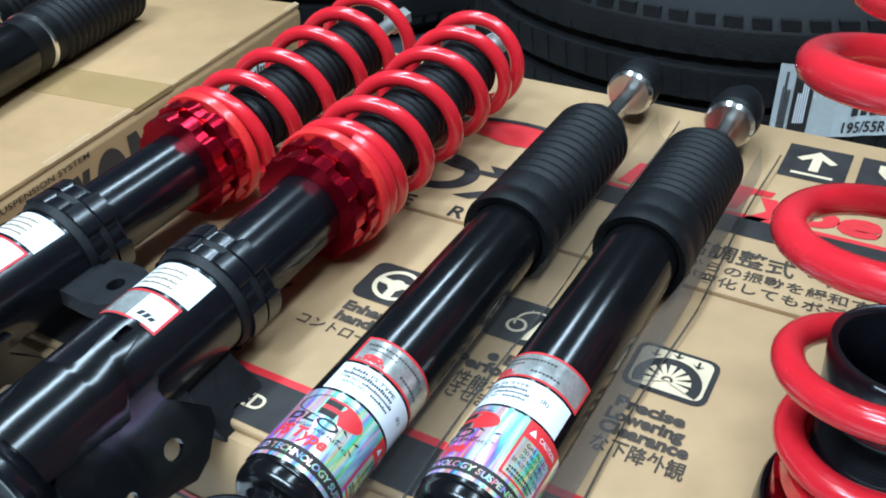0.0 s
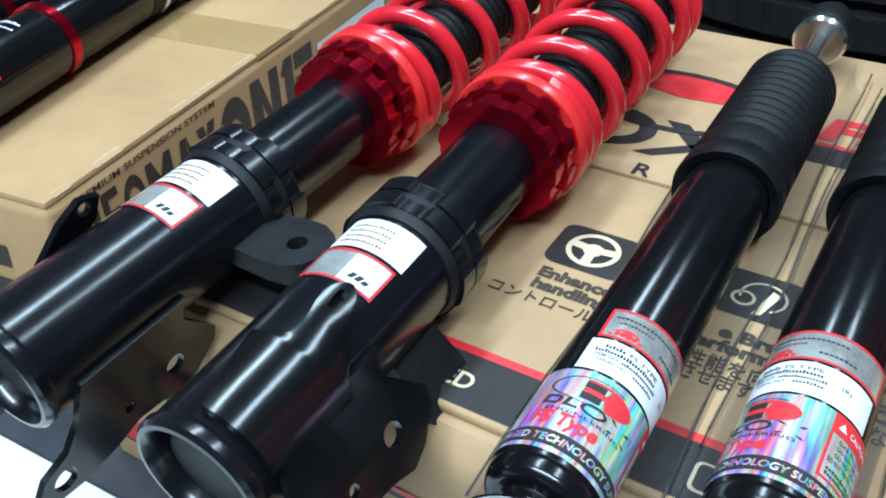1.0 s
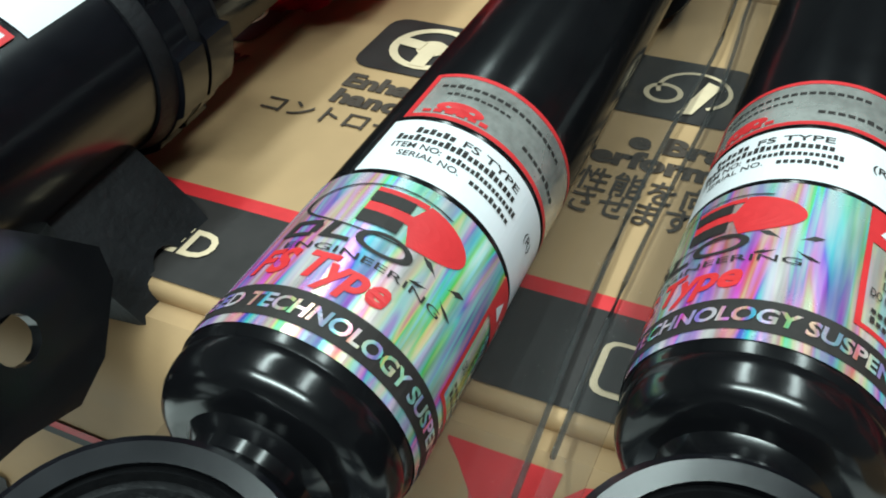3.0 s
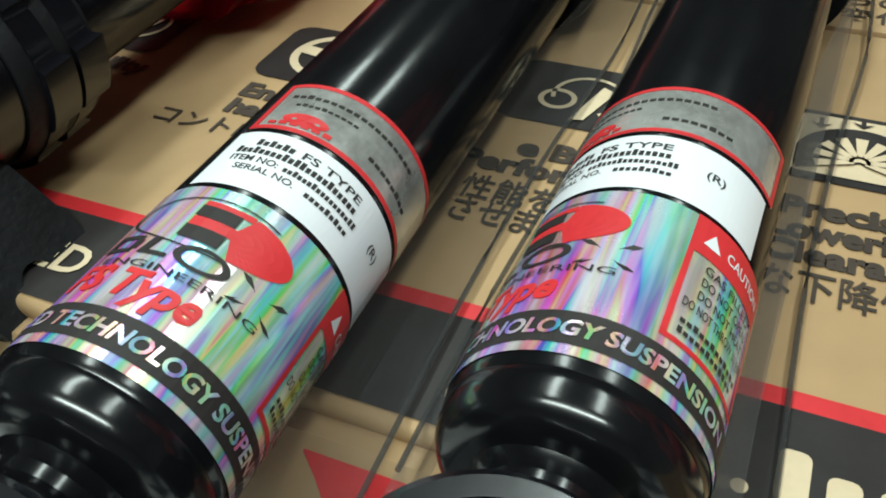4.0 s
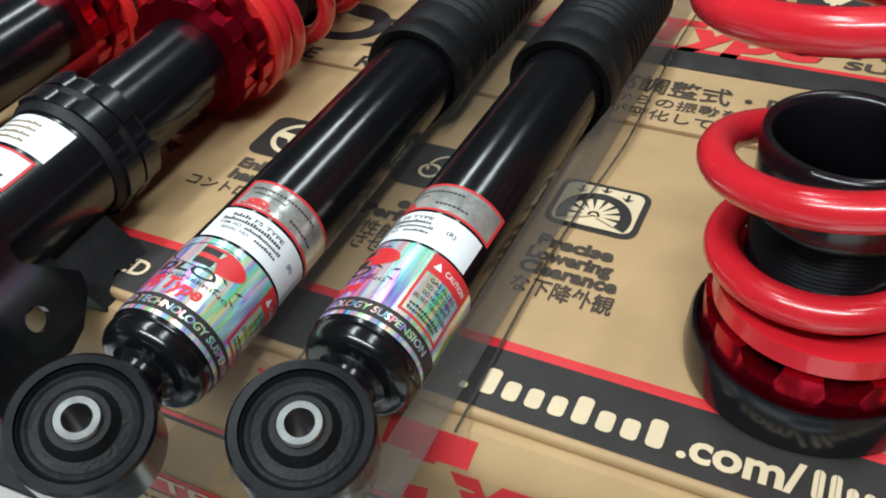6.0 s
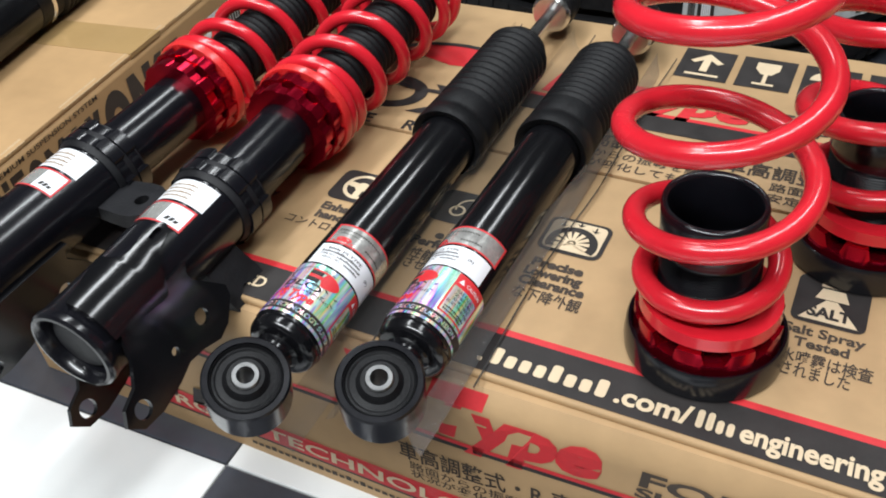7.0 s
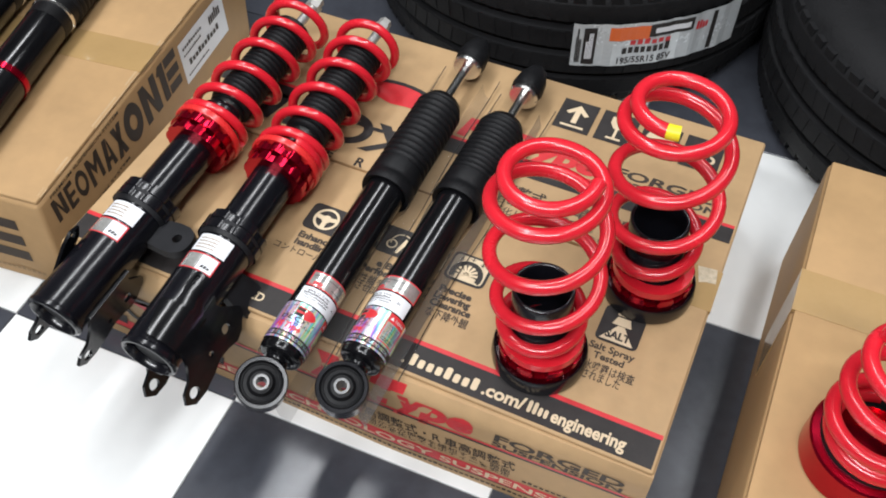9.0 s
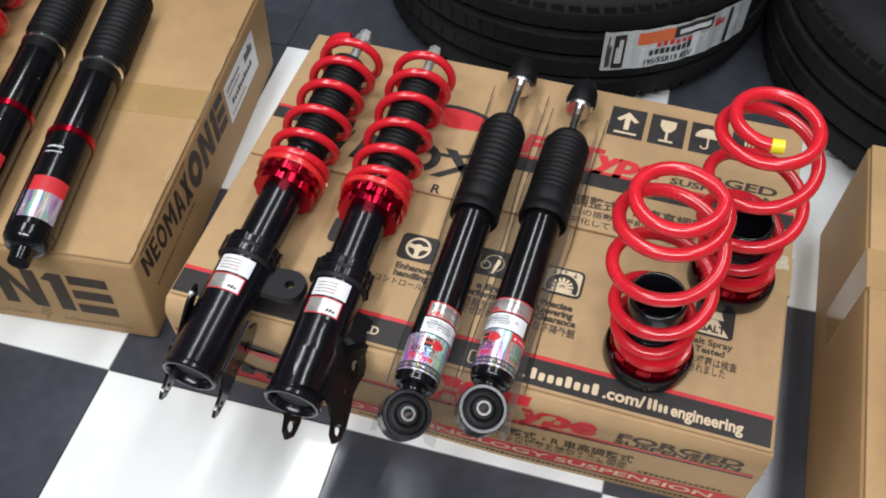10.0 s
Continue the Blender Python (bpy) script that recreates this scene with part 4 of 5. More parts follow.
def shock(p0, p1, turn, boot, gap, lean, label):
    """A twin-tube damper from its eye p0 to its washer p1; turn: the labels' angle from the top."""
    root = thing("shock_absorber", along(p0, p1), label, "shock absorber", "rear shock absorbers on the box")
    L = (Vector(p1) - Vector(p0)).length
    R, K = 0.0203, 1.128
    # eye with rubber bush, its hole pointing up
    up = Matrix.Rotation(radians(90), 4, "Y") @ Matrix.Rotation(radians(0), 4, "X")

    def upright(bm, tilt=14):
        bm.transform(Matrix.Translation((0.0, 0.0, -0.002)) @ Matrix.Rotation(radians(lean), 4, "Z") @ Matrix.Rotation(radians(tilt), 4, "Y") @ up)
        return bm

    part("eye_ring", upright(lathe([(0.0185, -0.0145), (0.0212, -0.0145), (0.0222, -0.0133), (0.0222, 0.0128), (0.0212, 0.014), (0.0185, 0.014), (0.0185, -0.0145)], 56)), SATIN_BLACK, root, "black painted steel eye ring")
    part("rubber_bush", upright(lathe([(0.006, -0.0145), (0.0186, -0.0125), (0.0186, 0.0122), (0.0176, 0.0132), (0.0168, 0.0118), (0.0158, 0.0122), (0.0148, 0.0116), (0.0118, 0.0124), (0.0092, 0.0158), (0.006, 0.0162)], 56)), RUBBER, root, "grey-black rubber bush")
    part("bush_sleeve", upright(lathe([(0.0045, -0.0155), (0.0072, -0.0155), (0.0072, 0.0172), (0.0066, 0.018), (0.0045, 0.018), (0.0045, -0.0155)], 32)), DARK_STEEL, root, "bare steel bush sleeve")
    part("neck", lathe([(0.0, 0.013), (0.0125, 0.015), (0.0118, 0.0185), (0.0102, 0.0208), (0.0104, 0.0228), (0.0125, 0.0246), (0.0132, 0.0262), (0.0, 0.0262)], 32), GLOSS_BLACK, root)
    body = [(0.0, 0.0238), (0.0085, 0.0238), (0.0095, 0.0246), (0.0128, 0.0246), (0.0148, 0.0254), (0.0163, 0.0266), (0.0172, 0.0283), (0.0176, 0.0302), (0.0177, 0.0318), (0.0174, 0.0328), (0.018, 0.034), (0.018, boot + 0.03), (0.0, boot + 0.03)]
    body = [(r * K, z) for r, z in body]
    part("damper_tube", lathe(body, 64), GLOSS_BLACK, root, "glossy black damper tube", angle=0.7)
    # rubber boot
    bl = L - gap
    prof = [(0.0205, boot + 0.002), (0.0248, boot), (0.0256, boot + 0.003), (0.0254, boot + 0.011), (0.0246, boot + 0.012), (0.0246, boot + 0.016), (0.0251, boot + 0.017), (0.0247, boot + 0.032)]
    prof += bellows(boot + 0.034, bl - 0.008, 0.0248, 0.0208, (bl - 0.042 - boot) / 12)
    prof += [(0.0225, bl - 0.006), (0.0195, bl + 0.001), (0.014, bl + 0.0035), (0.005, bl + 0.0035)]
    prof = [(r * 1.02, z) for r, z in prof]
    part("dust_boot", lathe(prof, 56), RUBBER, root, "ribbed black rubber dust boot", angle=1.0)
    part("piston_rod", lathe([(0.0, bl), (0.0052, bl), (0.0052, L + 0.004), (0.0, L + 0.004)], 24), CHROME, root, "chromed piston rod")
    part("washer", lathe([(0.005, L - 0.003), (0.0145, L - 0.0035), (0.0163, L - 0.001), (0.0163, L + 0.001), (0.0145, L + 0.003), (0.005, L + 0.003)], 40), CHROME, root, "chromed dished washer")
    part("end_cap", lathe([(0.0135, L + 0.0035), (0.0165, L + 0.006), (0.0175, L + 0.012), (0.016, L + 0.026), (0.011, L + 0.04), (0.005, L + 0.047), (0.0, L + 0.048)], 40), RUBBER, root, "black rubber end cap")
    # labels wrapped round the tube
    t0 = radians(turn)

    def on(lift):
        return lambda u, v: ((R + lift) * math.cos(t0 + u * K / R), (R + lift) * math.sin(t0 + u * K / R), v if v > 0.073 else 0.073 - (0.073 - v) * 1.15)

    def patch(name, u0, u1, v0, v1, lift, material, parent, n=30, label=""):
        bm = bmesh.new()
        rect(bm, u0, u1, v0, v1, on(lift), n=n)
        return part(name, bm, material, parent, label)

    z0 = 0.0395
    holo = patch("holographic_label", -0.052, 0.052, z0, z0 + 0.0335, 0.00025, HOLO, root, 60, "rainbow holographic foil label")
    patch("label_band", -0.052, 0.052, z0 + 0.0016, z0 + 0.0072, 0.0004, INK, holo, 60)
    bm = bmesh.new()
    lettering(bm, "FORGED TECHNOLOGY SUSPENSION", 0.001, z0 + 0.0030, 0.0025, 0.061, heavy=0.03, slant=0.15, centre=True, place=on(0.00055))
    part("label_lettering", bm, HOLO, holo, smooth=False)
    bm = bmesh.new()
    lettering(bm, "FS Type", -0.019, z0 + 0.0098, 0.0048, 0.021, heavy=0.035, slant=0.2, place=on(0.00045))
    part("label_lettering", bm, RED_INK, holo, smooth=False)
    bm = bmesh.new()
    for k in range(6):
        ring_flat(bm, -0.002, z0 + 0.0258, 0.0001 + 0.0017 * k, 0.0018 + 0.0017 * k, -80, 80, 24, place=on(0.00042), sy=0.44)
    part("brand_shape", bm, RED_INK, holo, smooth=False)
    patch("brand_shape", -0.0085, -0.0005, z0 + 0.0292, z0 + 0.0303, 0.00043, RED_INK, holo, 4)
    patch("brand_shape", -0.0085, -0.0005, z0 + 0.0248, z0 + 0.0268, 0.00043, RED_INK, holo, 4)
    bm = bmesh.new()
    ring_flat(bm, -0.004, z0 + 0.0258, 0.0142, 0.0149, 60, 285, 34, place=on(0.0005), sy=0.36)
    part("brand_shape", bm, INK, holo, smooth=False)
    for a, b in ((0.0268, 0.0292), (0.0222, 0.0248)):
        patch("brand_shape", -0.0085, -0.0022, z0 + a, z0 + b, 0.00056, INK, holo, 3)
    for i, w in enumerate((0.0052, 0.0046)):
        x = -0.0185 + 0.0066 * i
        bm = bmesh.new()
        rect(bm, x, x + 0.0013, z0 + 0.0176, z0 + 0.0212, on(0.0005), 0.25)
        rect(bm, x + 0.0013, x + w, z0 + 0.0176, z0 + 0.0184, on(0.0005), n=2)
        if i == 0:
            rect(bm, x + 0.002, x + w + 0.0006, z0 + 0.0203, z0 + 0.0212, on(0.0005), n=2)
            rect(bm, x + w - 0.0006, x + w + 0.0006, z0 + 0.0184, z0 + 0.0203, on(0.0005), 0.2)
        part("brand_shape", bm, INK, holo, smooth=False)
    bm = bmesh.new()
    ring_flat(bm, -0.0025, z0 + 0.0194, 0.0031, 0.0043, 0, 360, 24, place=on(0.00052), sy=0.5)
    part("brand_shape", bm, INK, holo, smooth=False)
    bm = bmesh.new()
    for q in (-1, 1):
        poly(bm, [(0.0062 - 0.0036 * q, z0 + 0.0166), (0.0076 - 0.0036 * q, z0 + 0.0166), (0.0076 + 0.0036 * q, z0 + 0.0216), (0.0062 + 0.0036 * q, z0 + 0.0216)], on(0.0005 + 0.00004 * q))
    part("brand_shape", bm, INK, holo, smooth=False)
    bm = bmesh.new()
    lettering(bm, "ENGINEERING", -0.0165, z0 + 0.0150, 0.0013, 0.0255, heavy=0.0, place=on(0.0005))
    part("label_lettering", bm, INK, holo, smooth=False)
    u0, u1 = 0.0165, 0.034
    patch("caution_head", u0, u1, z0 + 0.026, z0 + 0.0335, 0.00045, RED_INK, holo, 10)
    for a, b, c, d in ((u0, u0 + 0.0009, z0 + 0.0095, z0 + 0.026), (u1 - 0.0009, u1, z0 + 0.0095, z0 + 0.026), (u0, u1, z0 + 0.0088, z0 + 0.0097)):
        patch("caution_frame", a, b, c, d, 0.00045, RED_INK, holo, 8)
    bm = bmesh.new()
    poly(bm, [(u0 + 0.0018, z0 + 0.0282), (u0 + 0.0048, z0 + 0.0282), (u0 + 0.0033, z0 + 0.0311)], on(0.0006))
    lettering(bm, "CAUTION", u0 + 0.006, z0 + 0.0285, 0.002, 0.0095, heavy=0.01, place=on(0.0006))
    part("caution_sign", bm, WHITE_LABEL, holo, smooth=False)
    bm = bmesh.new()
    for i, line in enumerate(("GAS FILLED", "DO NOT OPEN", "DO NOT HEAT", "DO NOT THROW IN FIRE")):
        lettering(bm, line, (u0 + u1) / 2, z0 + 0.0232 - 0.0026 * i, 0.0016, 0.011 if i < 3 else 0.0145, heavy=0.01, centre=True, place=on(0.0006))
    bars(bm, u0 + 0.002, z0 + 0.0125, 0.0011, 0.013, 12, on(0.0006), seed=33)
    bars(bm, u0 + 0.002, z0 + 0.0107, 0.0011, 0.012, 12, on(0.0006), seed=34)
    part("label_lettering", bm, INK, holo, smooth=False)
    z1 = z0 + 0.0348
    white = patch("part_number_label", -0.0157, 0.0275, z1, z1 + 0.0165, 0.00022, WHITE_LABEL, root, 40, "white paper label with printed lines")
    bm = bmesh.new()
    w = on(0.00035)
    bars(bm, -0.010, z1 + 0.0122, 0.0018, 0.0068, 6, w, seed=35)
    lettering(bm, "FS TYPE", -0.0022, z1 + 0.0122, 0.0018, 0.0118, heavy=0.012, place=w)
    bars(bm, -0.0125, z1 + 0.0097, 0.0019, 0.0225, 22, w, seed=36)
    lettering(bm, "ITEM NO:", -0.0125, z1 + 0.0073, 0.0016, 0.0085, heavy=0.01, place=w)
    bars(bm, -0.003, z1 + 0.0073, 0.0015, 0.0145, 17, w, seed=37)
    lettering(bm, "SERIAL NO.", -0.0105, z1 + 0.0048, 0.0015, 0.0105, heavy=0.006, place=w)
    bars(bm, 0.002, z1 + 0.0048, 0.0014, 0.009, 9, w, seed=38)
    lettering(bm, "(R)", 0.0155, z1 + 0.0085, 0.002, 0.0034, heavy=0.01, place=w)
    part("label_lettering", bm, INK, white, smooth=False)
    z2 = z1 + 0.0178
    silver = patch("foil_label", -0.0148, 0.0295, z2, z2 + 0.0165, 0.00022, SILVER_LABEL, root, 40, "silver foil label with red border")
    for a, b, c, d in ((-0.0148, 0.0295, z2, z2 + 0.0012), (-0.0148, 0.0295, z2 + 0.0153, z2 + 0.0165), (-0.0148, -0.0136, z2, z2 + 0.0165), (0.0283, 0.0295, z2, z2 + 0.0165)):
        patch("foil_border", a, b, c, d, 0.00034, RED_INK, silver, 24)
    bm = bmesh.new()
    ring_flat(bm, -0.006, z2 + 0.0042, 0.0, 0.0042, 0, 360, 20, place=on(0.00034), sy=0.45)
    bars(bm, -0.012, z2 + 0.0018, 0.0012, 0.012, 6, on(0.0004), seed=41)
    part("brand_shape", bm, RED_INK, silver, smooth=False)
    bm = bmesh.new()
    bars(bm, -0.012, z2 + 0.0112, 0.0013, 0.026, 18, on(0.00034), seed=42)
    bars(bm, -0.010, z2 + 0.0085, 0.0009, 0.012, 10, on(0.00034), seed=43)
    bars(bm, 0.006, z2 + 0.0042, 0.0013, 0.012, 8, on(0.00034), seed=44)
    part("label_lettering", bm, INK, silver, smooth=False)
    return root


SHOCK_A = ((-0.3225, -0.0705, 0.2045), (-0.3262, 0.3595, 0.2075))
SHOCK_B = ((-0.2585, -0.046, 0.2035), (-0.2525, 0.3415, 0.2075))
shock(*SHOCK_A, 25, 0.228, 0.066, 20, "glossy black rear shock absorber with chrome rod and foil labels")
shock(*SHOCK_B, -29, 0.218, 0.05, 12, "glossy black rear shock absorber with shorter chrome rod showing")


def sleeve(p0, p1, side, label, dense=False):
    """The loose clear bag lying along a damper: a thin crumpled film beside the tube. Unless dense, its dark tint
    stands in for shade.
    """
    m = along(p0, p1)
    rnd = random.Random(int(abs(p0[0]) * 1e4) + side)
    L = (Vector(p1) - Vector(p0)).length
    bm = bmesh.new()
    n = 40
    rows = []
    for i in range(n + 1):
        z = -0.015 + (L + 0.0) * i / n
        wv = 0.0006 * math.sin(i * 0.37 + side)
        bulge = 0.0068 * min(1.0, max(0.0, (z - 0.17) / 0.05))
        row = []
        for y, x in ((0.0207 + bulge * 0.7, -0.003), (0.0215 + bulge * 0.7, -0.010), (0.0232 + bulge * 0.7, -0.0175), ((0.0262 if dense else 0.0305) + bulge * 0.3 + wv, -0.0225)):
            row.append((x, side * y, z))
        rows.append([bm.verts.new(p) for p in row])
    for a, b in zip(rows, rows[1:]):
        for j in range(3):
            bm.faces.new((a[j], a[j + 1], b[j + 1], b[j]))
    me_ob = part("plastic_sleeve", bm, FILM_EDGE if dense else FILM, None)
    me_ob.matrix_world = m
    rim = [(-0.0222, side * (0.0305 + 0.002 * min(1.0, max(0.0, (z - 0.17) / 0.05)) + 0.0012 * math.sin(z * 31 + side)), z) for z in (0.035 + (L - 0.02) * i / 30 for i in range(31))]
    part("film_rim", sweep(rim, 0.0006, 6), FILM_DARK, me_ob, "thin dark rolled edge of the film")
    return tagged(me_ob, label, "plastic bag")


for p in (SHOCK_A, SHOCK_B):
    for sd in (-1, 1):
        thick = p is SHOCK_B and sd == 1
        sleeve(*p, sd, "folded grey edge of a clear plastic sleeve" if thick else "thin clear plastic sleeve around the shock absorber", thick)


# ---- front coilover struts ----
def strut(p0, p1, label, turn=0.0, tab=(0, 0.004, 0.1), zr=0.205, bracket=66, proud=False):
    root = thing("coilover_strut", along(p0, p1), label, "coilover", "front coilover struts on the box")
    L = (Vector(p1) - Vector(p0)).length
    RB, RT = 0.0256, 0.0214
    c = 0.128
    part("lower_tube", lathe([(0.0, 0.009), (0.0192, 0.009), (0.0202, 0.0042), (0.0216, 0.0006), (0.0232, -0.001), (0.025, -0.0008), (0.0264, 0.0008), (0.0266, 0.0038), (0.0259, 0.0056), (RB, 0.0064), (RB, c), (0.0, c)], 64), SATIN_BLACK, root, "satin black lower tube")
    part("tube_plug", lathe([(0.0, 0.0055), (0.014, 0.0055), (0.0165, 0.006), (0.0178, 0.0078), (0.0195, 0.0092), (0.0, 0.0092)], 48), MATT_BLACK, root)
    part("lock_ring", castle(0.0208, 0.0302, c - 0.002, c + 0.0075, 0.0025, 6), SATIN_BLACK, root, "black notched lock ring")
    part("lock_ring", castle(0.0208, 0.0302, c + 0.009, c + 0.0185, 0.0025, 6), SATIN_BLACK, root, "black notched lock ring")
    part("lock_seat", lathe([(0.0, c - 0.006), (0.0264, c - 0.006), (0.0287, c - 0.0015), (0.0287, c + 0.0172), (0.0, c + 0.0172)], 56), MATT_BLACK, root)
    thread = [(0.0, c)]
    z = c
    while z < zr + 0.02:
        thread += [(RT, z), (RT - 0.0004, z + 0.0007)]
        z += 0.0014
    thread += [(0.0, z)]
    part("threaded_tube", lathe(thread, 64), SATIN_BLACK, root, "black finely threaded tube", angle=1.3)
    for k, (za, zb) in enumerate(((zr - 0.0155, zr - 0.005), (zr - 0.0045, zr + 0.006))):
        ring = castle(0.0215, 0.0322 + 0.0024 * k, za, zb, 0.0032, 11)
        ring.transform(Matrix.Rotation(0.24 * k, 4, "Z"))
        part("perch_lock_ring", ring, RED_ANO, root, "red anodised notched ring")
    part("perch_ring", lathe([(0.0225, zr + 0.006), (0.0358, zr + 0.006), (0.0368, zr + 0.0075), (0.0368, zr + 0.0115), (0.035, zr + 0.0135), (0.0225, zr + 0.0135)], 64), RED_ORANGE, root, "orange-red spring perch")
    s0, s1, wire = zr + 0.0185, L - 0.022, 0.005
    part("coil", sweep(helix(s0, s1, 6.7, lambda k: 0.0318, 0.7, 40, phase=turn), wire, 14), RED, root, "glossy red coil")
    b0, b1 = zr + 0.015, L - 0.036
    part("bump_stop", lathe([(0.0, b0), (0.0225, b0), (0.0225, b0 + 0.02), (0.019, b0 + 0.022), (0.019, b0 + 0.026), (0.0, b0 + 0.026)], 40), SATIN_BLACK, root)
    part("rod_collar", lathe([(0.0, b0 + 0.02), (0.0165, b0 + 0.02), (0.0165, b0 + 0.034), (0.0, b0 + 0.034)], 32), CHROME, root)
    part("dust_boot", lathe([(0.0, b0 + 0.03), (0.02, b0 + 0.03)] + bellows(b0 + 0.034, b1, 0.0225, 0.0185, (b1 - b0 - 0.034) / 21) + [(0.0, b1)], 40), RUBBER, root, "black bellows dust boot", angle=1.0)
    part("piston_rod", lathe([(0.0, b1 - 0.01), (0.0055, b1 - 0.01), (0.0055, L + 0.012), (0.0, L + 0.012)], 24), STEEL, root)
    part("top_nut", lathe([(0.0, L + 0.004), (0.0092, L + 0.004), (0.0092, L + 0.012), (0.0072, L + 0.0135), (0.0072, L + 0.021), (0.0, L + 0.021)], 6), STEEL, root, "steel top nut")
    # labels
    t0 = radians(2)

    def on(lift):
        return lambda u, v: ((RB + lift) * math.cos(t0 + u / RB), (RB + lift) * math.sin(t0 + u / RB), v)

    def patch(name, u0, u1, v0, v1, lift, material, parent, n=30, label=""):
        bm = bmesh.new()
        rect(bm, u0, u1, v0, v1, on(lift), n=n)
        return part(name, bm, material, parent, label)

    wl = patch("part_number_label", -0.018, 0.018, 0.1005, 0.1195, 0.0003, WHITE_LABEL, root, 30, "white paper label with printed lines")
    bm = bmesh.new()
    for i in range(4):
        bars(bm, -0.014, 0.1035 + 0.0035 * i, 0.0016, 0.02, 13, on(0.0005), seed=50 + i)
    part("label_print", bm, INK_FAINT, wl, smooth=False)
    fl = patch("foil_label", -0.018, 0.0165, 0.0805, 0.0985, 0.0003, SILVER_LABEL, root, 30, "silver and white label with red border")
    patch("label_face", 0.000, 0.0155, 0.0815, 0.0975, 0.0004, WHITE_LABEL, fl, 16)
    for a, b, c0, c1 in ((-0.018, 0.0165, 0.0805, 0.0817), (-0.018, 0.0165, 0.0973, 0.0985), (-0.018, -0.0168, 0.0805, 0.0985), (0.0153, 0.0165, 0.0805, 0.0985)):
        patch("label_border", a, b, c0, c1, 0.0006, RED_INK, fl, 20)
    bm = bmesh.new()
    bars(bm, 0.003, 0.0845, 0.003, 0.009, 3, on(0.0006), seed=60, slant=0.4)
    part("brand_shape", bm, INK, fl, smooth=False)
    # knuckle bracket: two plates hugging the tube and a bolted spine
    for side in (-1, 1):
        out = [(0.0, 0.07), (0.006, 0.066), (0.013, 0.066), (0.024, 0.074), (0.036, 0.082), (0.045, 0.08), (0.058, 0.068), (0.062, 0.058), (0.057, 0.046), (0.055, 0.034), (0.060, 0.022), (0.064, 0.004), (0.062, -0.010), (0.052, -0.017), (0.042, -0.012), (0.036, 0.0), (0.022, 0.008), (0.007, 0.012), (0.0, 0.014)]
        holes = [(0.030, 0.057, 0.005), (0.032, 0.031, 0.0026), (0.040, -0.004, 0.0055)]
        if side < 0 and proud:
            out = [(-0.027, 0.068), (-0.024, 0.078), (-0.014, 0.074), (-0.006, 0.064)] + out[1:-1] + [(-0.004, 0.02), (-0.001, 0.034), (-0.010, 0.044), (-0.021, 0.056)]
            holes.append((-0.0215, 0.069, 0.0034))
        out = [(u * (0.78 if u > 0 else 1.0), v) for u, v in out]
        bm = prism(out, 0.0032, holes=holes)
        # plate plane: outwards from the tube, and along it
        bm.transform(Matrix(((0, 0, 1, 0), (1, 0, 0, 0), (0, 1, 0, 0), (0, 0, 0, 1))))
        bm.transform(Matrix.Translation((side * 0.0268 - 0.0016, 0.0, 0.0)))
        bm.transform(Matrix.Rotation(radians(bracket), 4, "Z"))
        part("bracket_plate", bm, GLOSS_BLACK, root, "glossy black pressed bracket plate with bolt holes")
    if not proud:
        # saddle of the bracket pressed round the tube, with an ear at its upper end
        bm = bmesh.new()
        edge = ((0.009, 4), (0.017, 0), (0.026, -5), (0.034, -9), (0.0405, -12), (0.044, -12), (0.0455, 6), (0.049, 13), (0.054, 14), (0.060, 12), (0.066, 9), (0.071, 8), (0.0755, 10), (0.0785, 14), (0.080, 18))
        far = (70, 72, 74, 76, 78, 80, 82, 80, 60, 40, 35, 33, 30, 26, 22)
        n = 12
        cols = []
        for (v, a0), a1 in zip(edge, far):
            ring = []
            for q in range(n + 1):
                a = radians(a0 + (a1 - a0) * q / n + bracket - 66)
                lift = 0.0036
                ring.append([bm.verts.new((r * math.cos(a), r * math.sin(a), v)) for r in (RB + 0.0002, RB + lift)])
            cols.append(ring)
        hole = {(11, q) for q in (4, 5, 6, 7)} | {(10, q) for q in (4, 5, 6)}
        cells = {(r, q) for r in range(len(cols) - 1) for q in range(n)} - hole
        for r, q in cells:
            a, b = cols[r], cols[r + 1]
            for k in (0, 1):
                bm.faces.new((a[q][k], a[q + 1][k], b[q + 1][k], b[q][k]))
            for other, ends in (((r - 1, q), (a[q], a[q + 1])), ((r + 1, q), (b[q], b[q + 1])), ((r, q - 1), (a[q], b[q])), ((r, q + 1), (a[q + 1], b[q + 1]))):
                if other not in cells:
                    bm.faces.new((ends[0][0], ends[1][0], ends[1][1], ends[0][1]))
        part("bracket_saddle", bm, GLOSS_BLACK, root, "glossy black bracket saddle hugging the tube", angle=0.9)
    bm = box_bm(-0.0248, 0.0248, 0.0245, 0.0275, 0.018, 0.066, bevel=0.0012)
    bm.transform(Matrix.Rotation(radians(bracket), 4, "Z"))
    part("bracket_spine", bm, GLOSS_BLACK, root)
    # hose tab
    bm = prism([(-0.014, -0.008), (0.014, -0.008), (0.0165, 0.018), (0.0158, 0.028), (0.0118, 0.0355), (0.0062, 0.0388), (0.0, 0.0395), (-0.0062, 0.0388), (-0.0118, 0.0355), (-0.0158, 0.028), (-0.0165, 0.018)], 0.0105, bevel=0.001, holes=((0.0, 0.024, 0.0048),))
    bm.transform(Matrix(((0, 0, 1, 0), (0, 1, 0, 0), (1, 0, 0, 0), (0, 0, 0, 1))))
    bm.transform(Matrix.Translation((tab[1], 0.026, tab[2])))
    bm.transform(Matrix.Rotation(radians(tab[0]), 4, "Z"))
    part("hose_tab", bm, MATT_BLACK, root, "matt black hose tab with a hole")
    return root


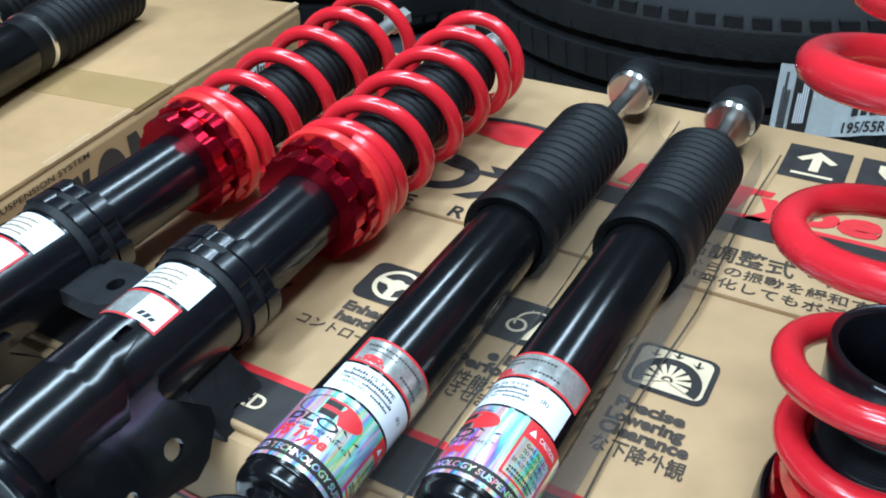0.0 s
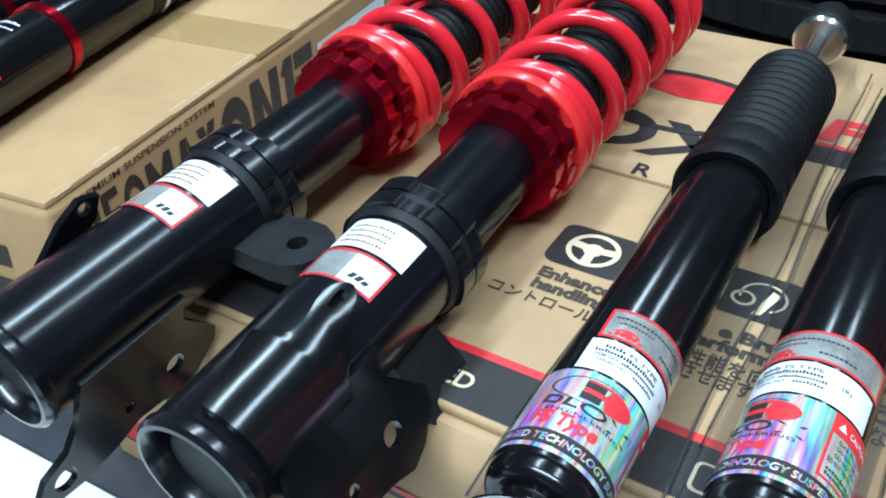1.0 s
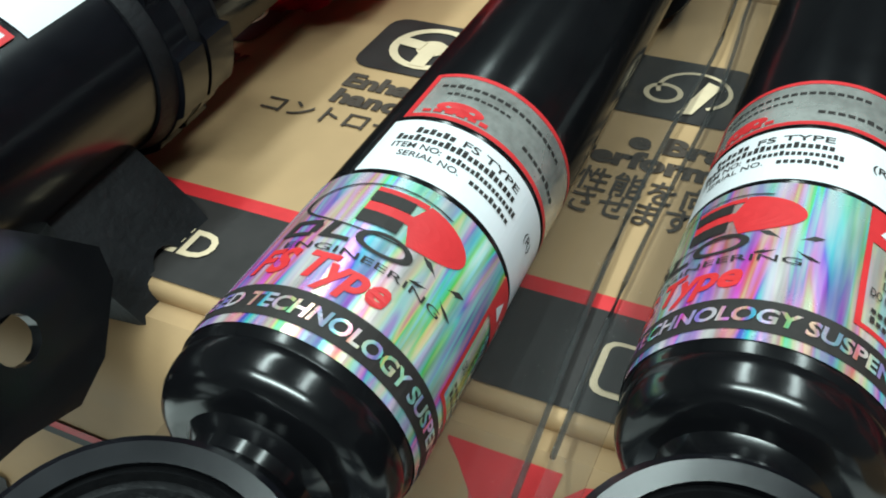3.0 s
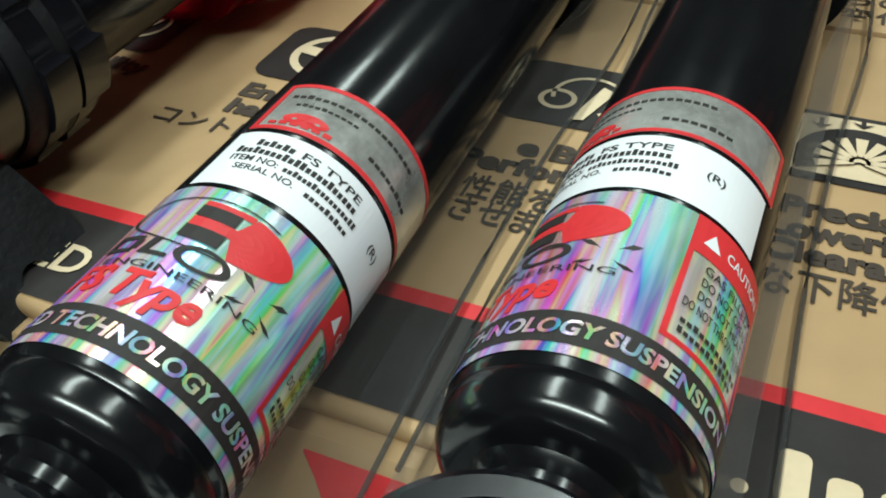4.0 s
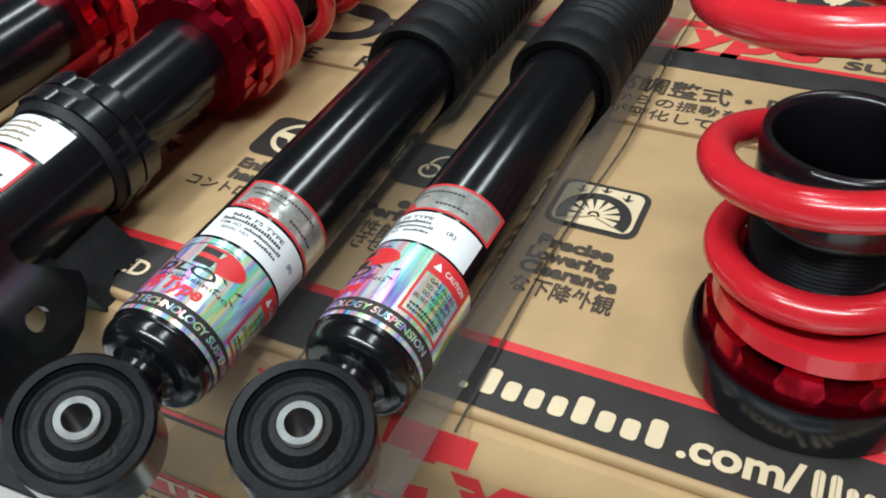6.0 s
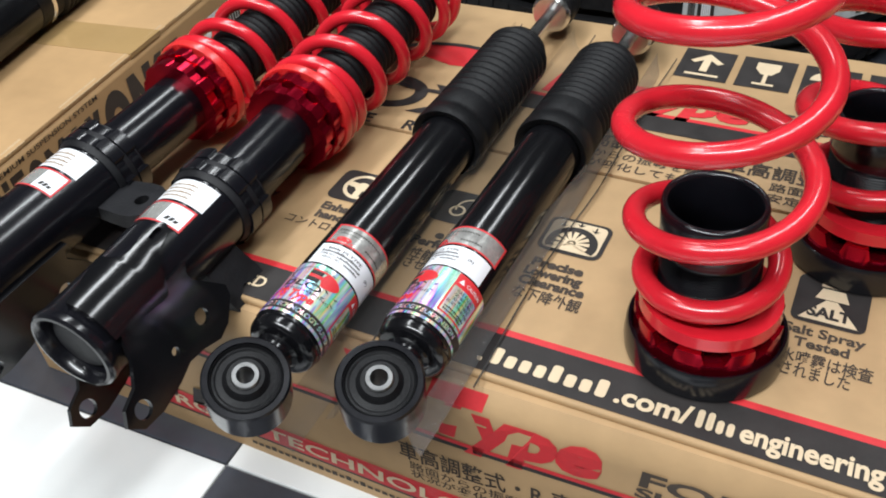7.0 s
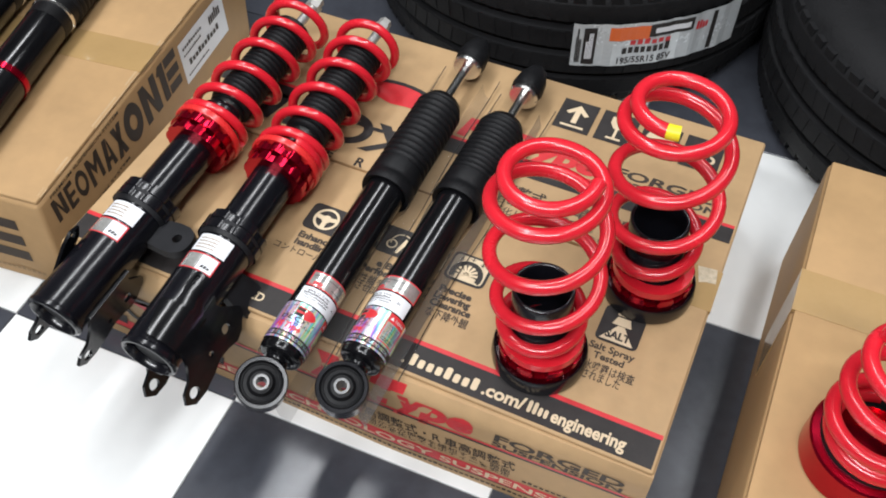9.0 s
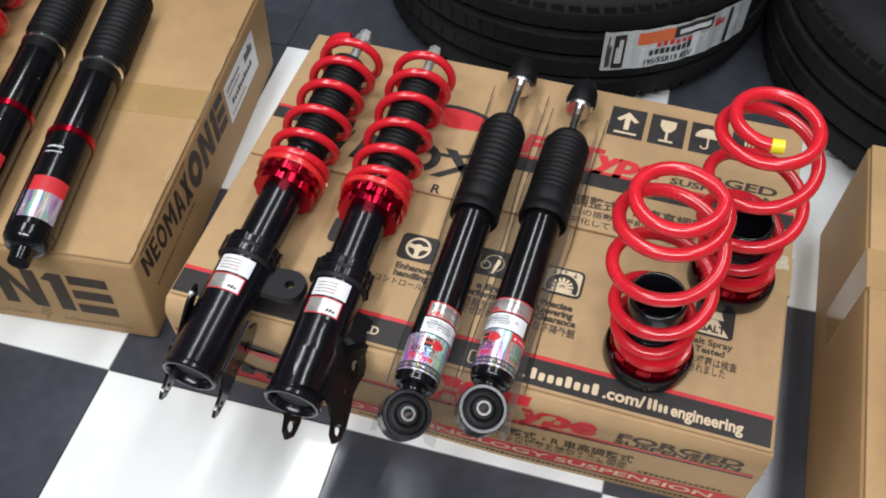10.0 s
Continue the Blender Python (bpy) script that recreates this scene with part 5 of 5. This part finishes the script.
STRUT_B = ((-0.4205, -0.0935, 0.2112), (-0.4315, 0.3505, 0.2255))
STRUT_A = ((-0.5215, -0.0945, 0.2105), (-0.518, 0.3505, 0.229))
strut(*STRUT_B, "black coilover strut with red coil, nearer the shock absorbers", 0.4, (52, -0.004, 0.1), 0.227)
strut(*STRUT_A, "black coilover strut with red coil, beside the large box", 1.9, (-4, -0.013, 0.116), 0.2305, 98, True)


# ---- parts lying on the large box ----
def spare_shock(p0, p1, label):
    root = thing("shock_absorber", along(p0, p1), label, "shock absorber", "spare shock absorbers on the large box")
    R = 0.024
    part("damper_tube", lathe([(0.0, 0.0), (0.012, 0.0), (0.019, 0.004), (R, 0.012), (R, 0.25), (0.0, 0.25)], 56), GLOSS_BLACK, root, "glossy black damper tube")
    part("neck", lathe([(0.0, -0.014), (0.011, -0.014), (0.012, 0.002), (0.0, 0.002)], 32), GLOSS_BLACK, root)
    part("clamp_ring", lathe([(R, 0.146), (0.0262, 0.1465), (0.0265, 0.154), (R, 0.155)], 56), RED_ANO, root, "red clamp ring")
    part("lower_sleeve", lathe([(R, 0.02), (0.0248, 0.021), (0.0248, 0.146), (R, 0.147)], 56), GLOSS_BLACK, root)
    part("boot_clip", lathe([(R, 0.262), (0.0258, 0.263), (0.0258, 0.266), (R, 0.267)], 48), CHROME, root)
    part("dust_boot", lathe([(0.0, 0.245), (0.0245, 0.245), (0.0245, 0.28)] + bellows(0.28, 0.4, 0.0272, 0.0228, 0.0085) + [(0.0, 0.401)], 48), RUBBER, root, "ribbed black dust boot", angle=1.0)
    on = lambda u, v: ((0.025) * math.cos(0.5 + u / 0.025), 0.025 * math.sin(0.5 + u / 0.025), v)
    bm = bmesh.new()
    rect(bm, -0.02, 0.02, 0.062, 0.082, on, n=20)
    part("red_label", bm, RED_INK, root, "red printed label", smooth=True)
    bm = bmesh.new()
    rect(bm, -0.02, 0.02, 0.028, 0.062, on, n=20)
    part("foil_label", bm, HOLO, root, "holographic foil label", smooth=True)
    bm = bmesh.new()
    bars(bm, -0.02, 0.115, 0.002, 0.018, 12, on, seed=71)
    bars(bm, -0.02, 0.122, 0.003, 0.018, 9, on, seed=72)
    part("label_print", bm, WHITE_LABEL, root, smooth=False)
    return root


ZN = FLOOR_Z + NEO_H + 0.0267
spare_shock((-0.752, -0.012, ZN), (-0.846, 0.398, ZN), "glossy black shock absorber lying on the large box")
spare_shock((-0.842, 0.005, ZN), (-0.935, 0.415, ZN), "glossy black shock absorber lying behind another one")


def spare_spring():
    root = thing("coil_spring", along((-0.975, 0.155, FLOOR_Z + NEO_H + 0.046), (-1.042, 0.45, FLOOR_Z + NEO_H + 0.046)), "red coil spring lying on the large box", "coil spring")
    part("coil", sweep(helix(0.0, 0.3, 7.5, lambda k: 0.038, 0.7, 40), 0.0065, 12), RED, root)
    part("dust_boot", lathe([(0.0, 0.02)] + bellows(0.02, 0.28, 0.025, 0.021, 0.012) + [(0.0, 0.281)], 40), RUBBER, root, angle=1.0)
    return root


spare_spring()


# ---- floor tiles ----
def tile_mesh(material, name):
    bm = box_bm(JOINT / 2, TILE - JOINT / 2, JOINT / 2, TILE - JOINT / 2, -0.01, 0.0, bevel=0.0008, seg=1)
    me = bpy.data.meshes.new(name)
    bm.to_mesh(me)
    bm.free()
    me.materials.append(material)
    return me


TILES = (tile_mesh(WHITE_TILE, "white_tile"), tile_mesh(BLACK_TILE, "black_tile"))
for i in range(-8, 8):
    for j in range(-8, 8):
        ob = new("floor_tile", TILES[1 if (i, j) == (-2, 2) else (i + j) % 2])
        ob.matrix_world = FLOOR0 @ pose(i * TILE, j * TILE, 0)
        ob.parent = floor
# the rest of the floor, further off
for kind_of in (0, 1):
    bm = bmesh.new()
    for i in range(-15, 16):
        for j in range(-15, 16):
            if (-8 <= i < 8 and -8 <= j < 8) or (i + j) % 2 != kind_of:
                continue
            ring = [FLOOR0 @ Vector((x * TILE, y * TILE, 0.0)) for x, y in ((i + 0.003, j + 0.003), (i + 0.997, j + 0.003), (i + 0.997, j + 0.997), (i + 0.003, j + 0.997))]
            if max(abs(c) for p in ring for c in p[:2]) < 3.99:
                bm.faces.new([bm.verts.new(p) for p in ring])
    far = part("far_tiling", bm, (WHITE_TILE, BLACK_TILE)[kind_of], floor, smooth=False)
    tagged(far, kind="stuff")
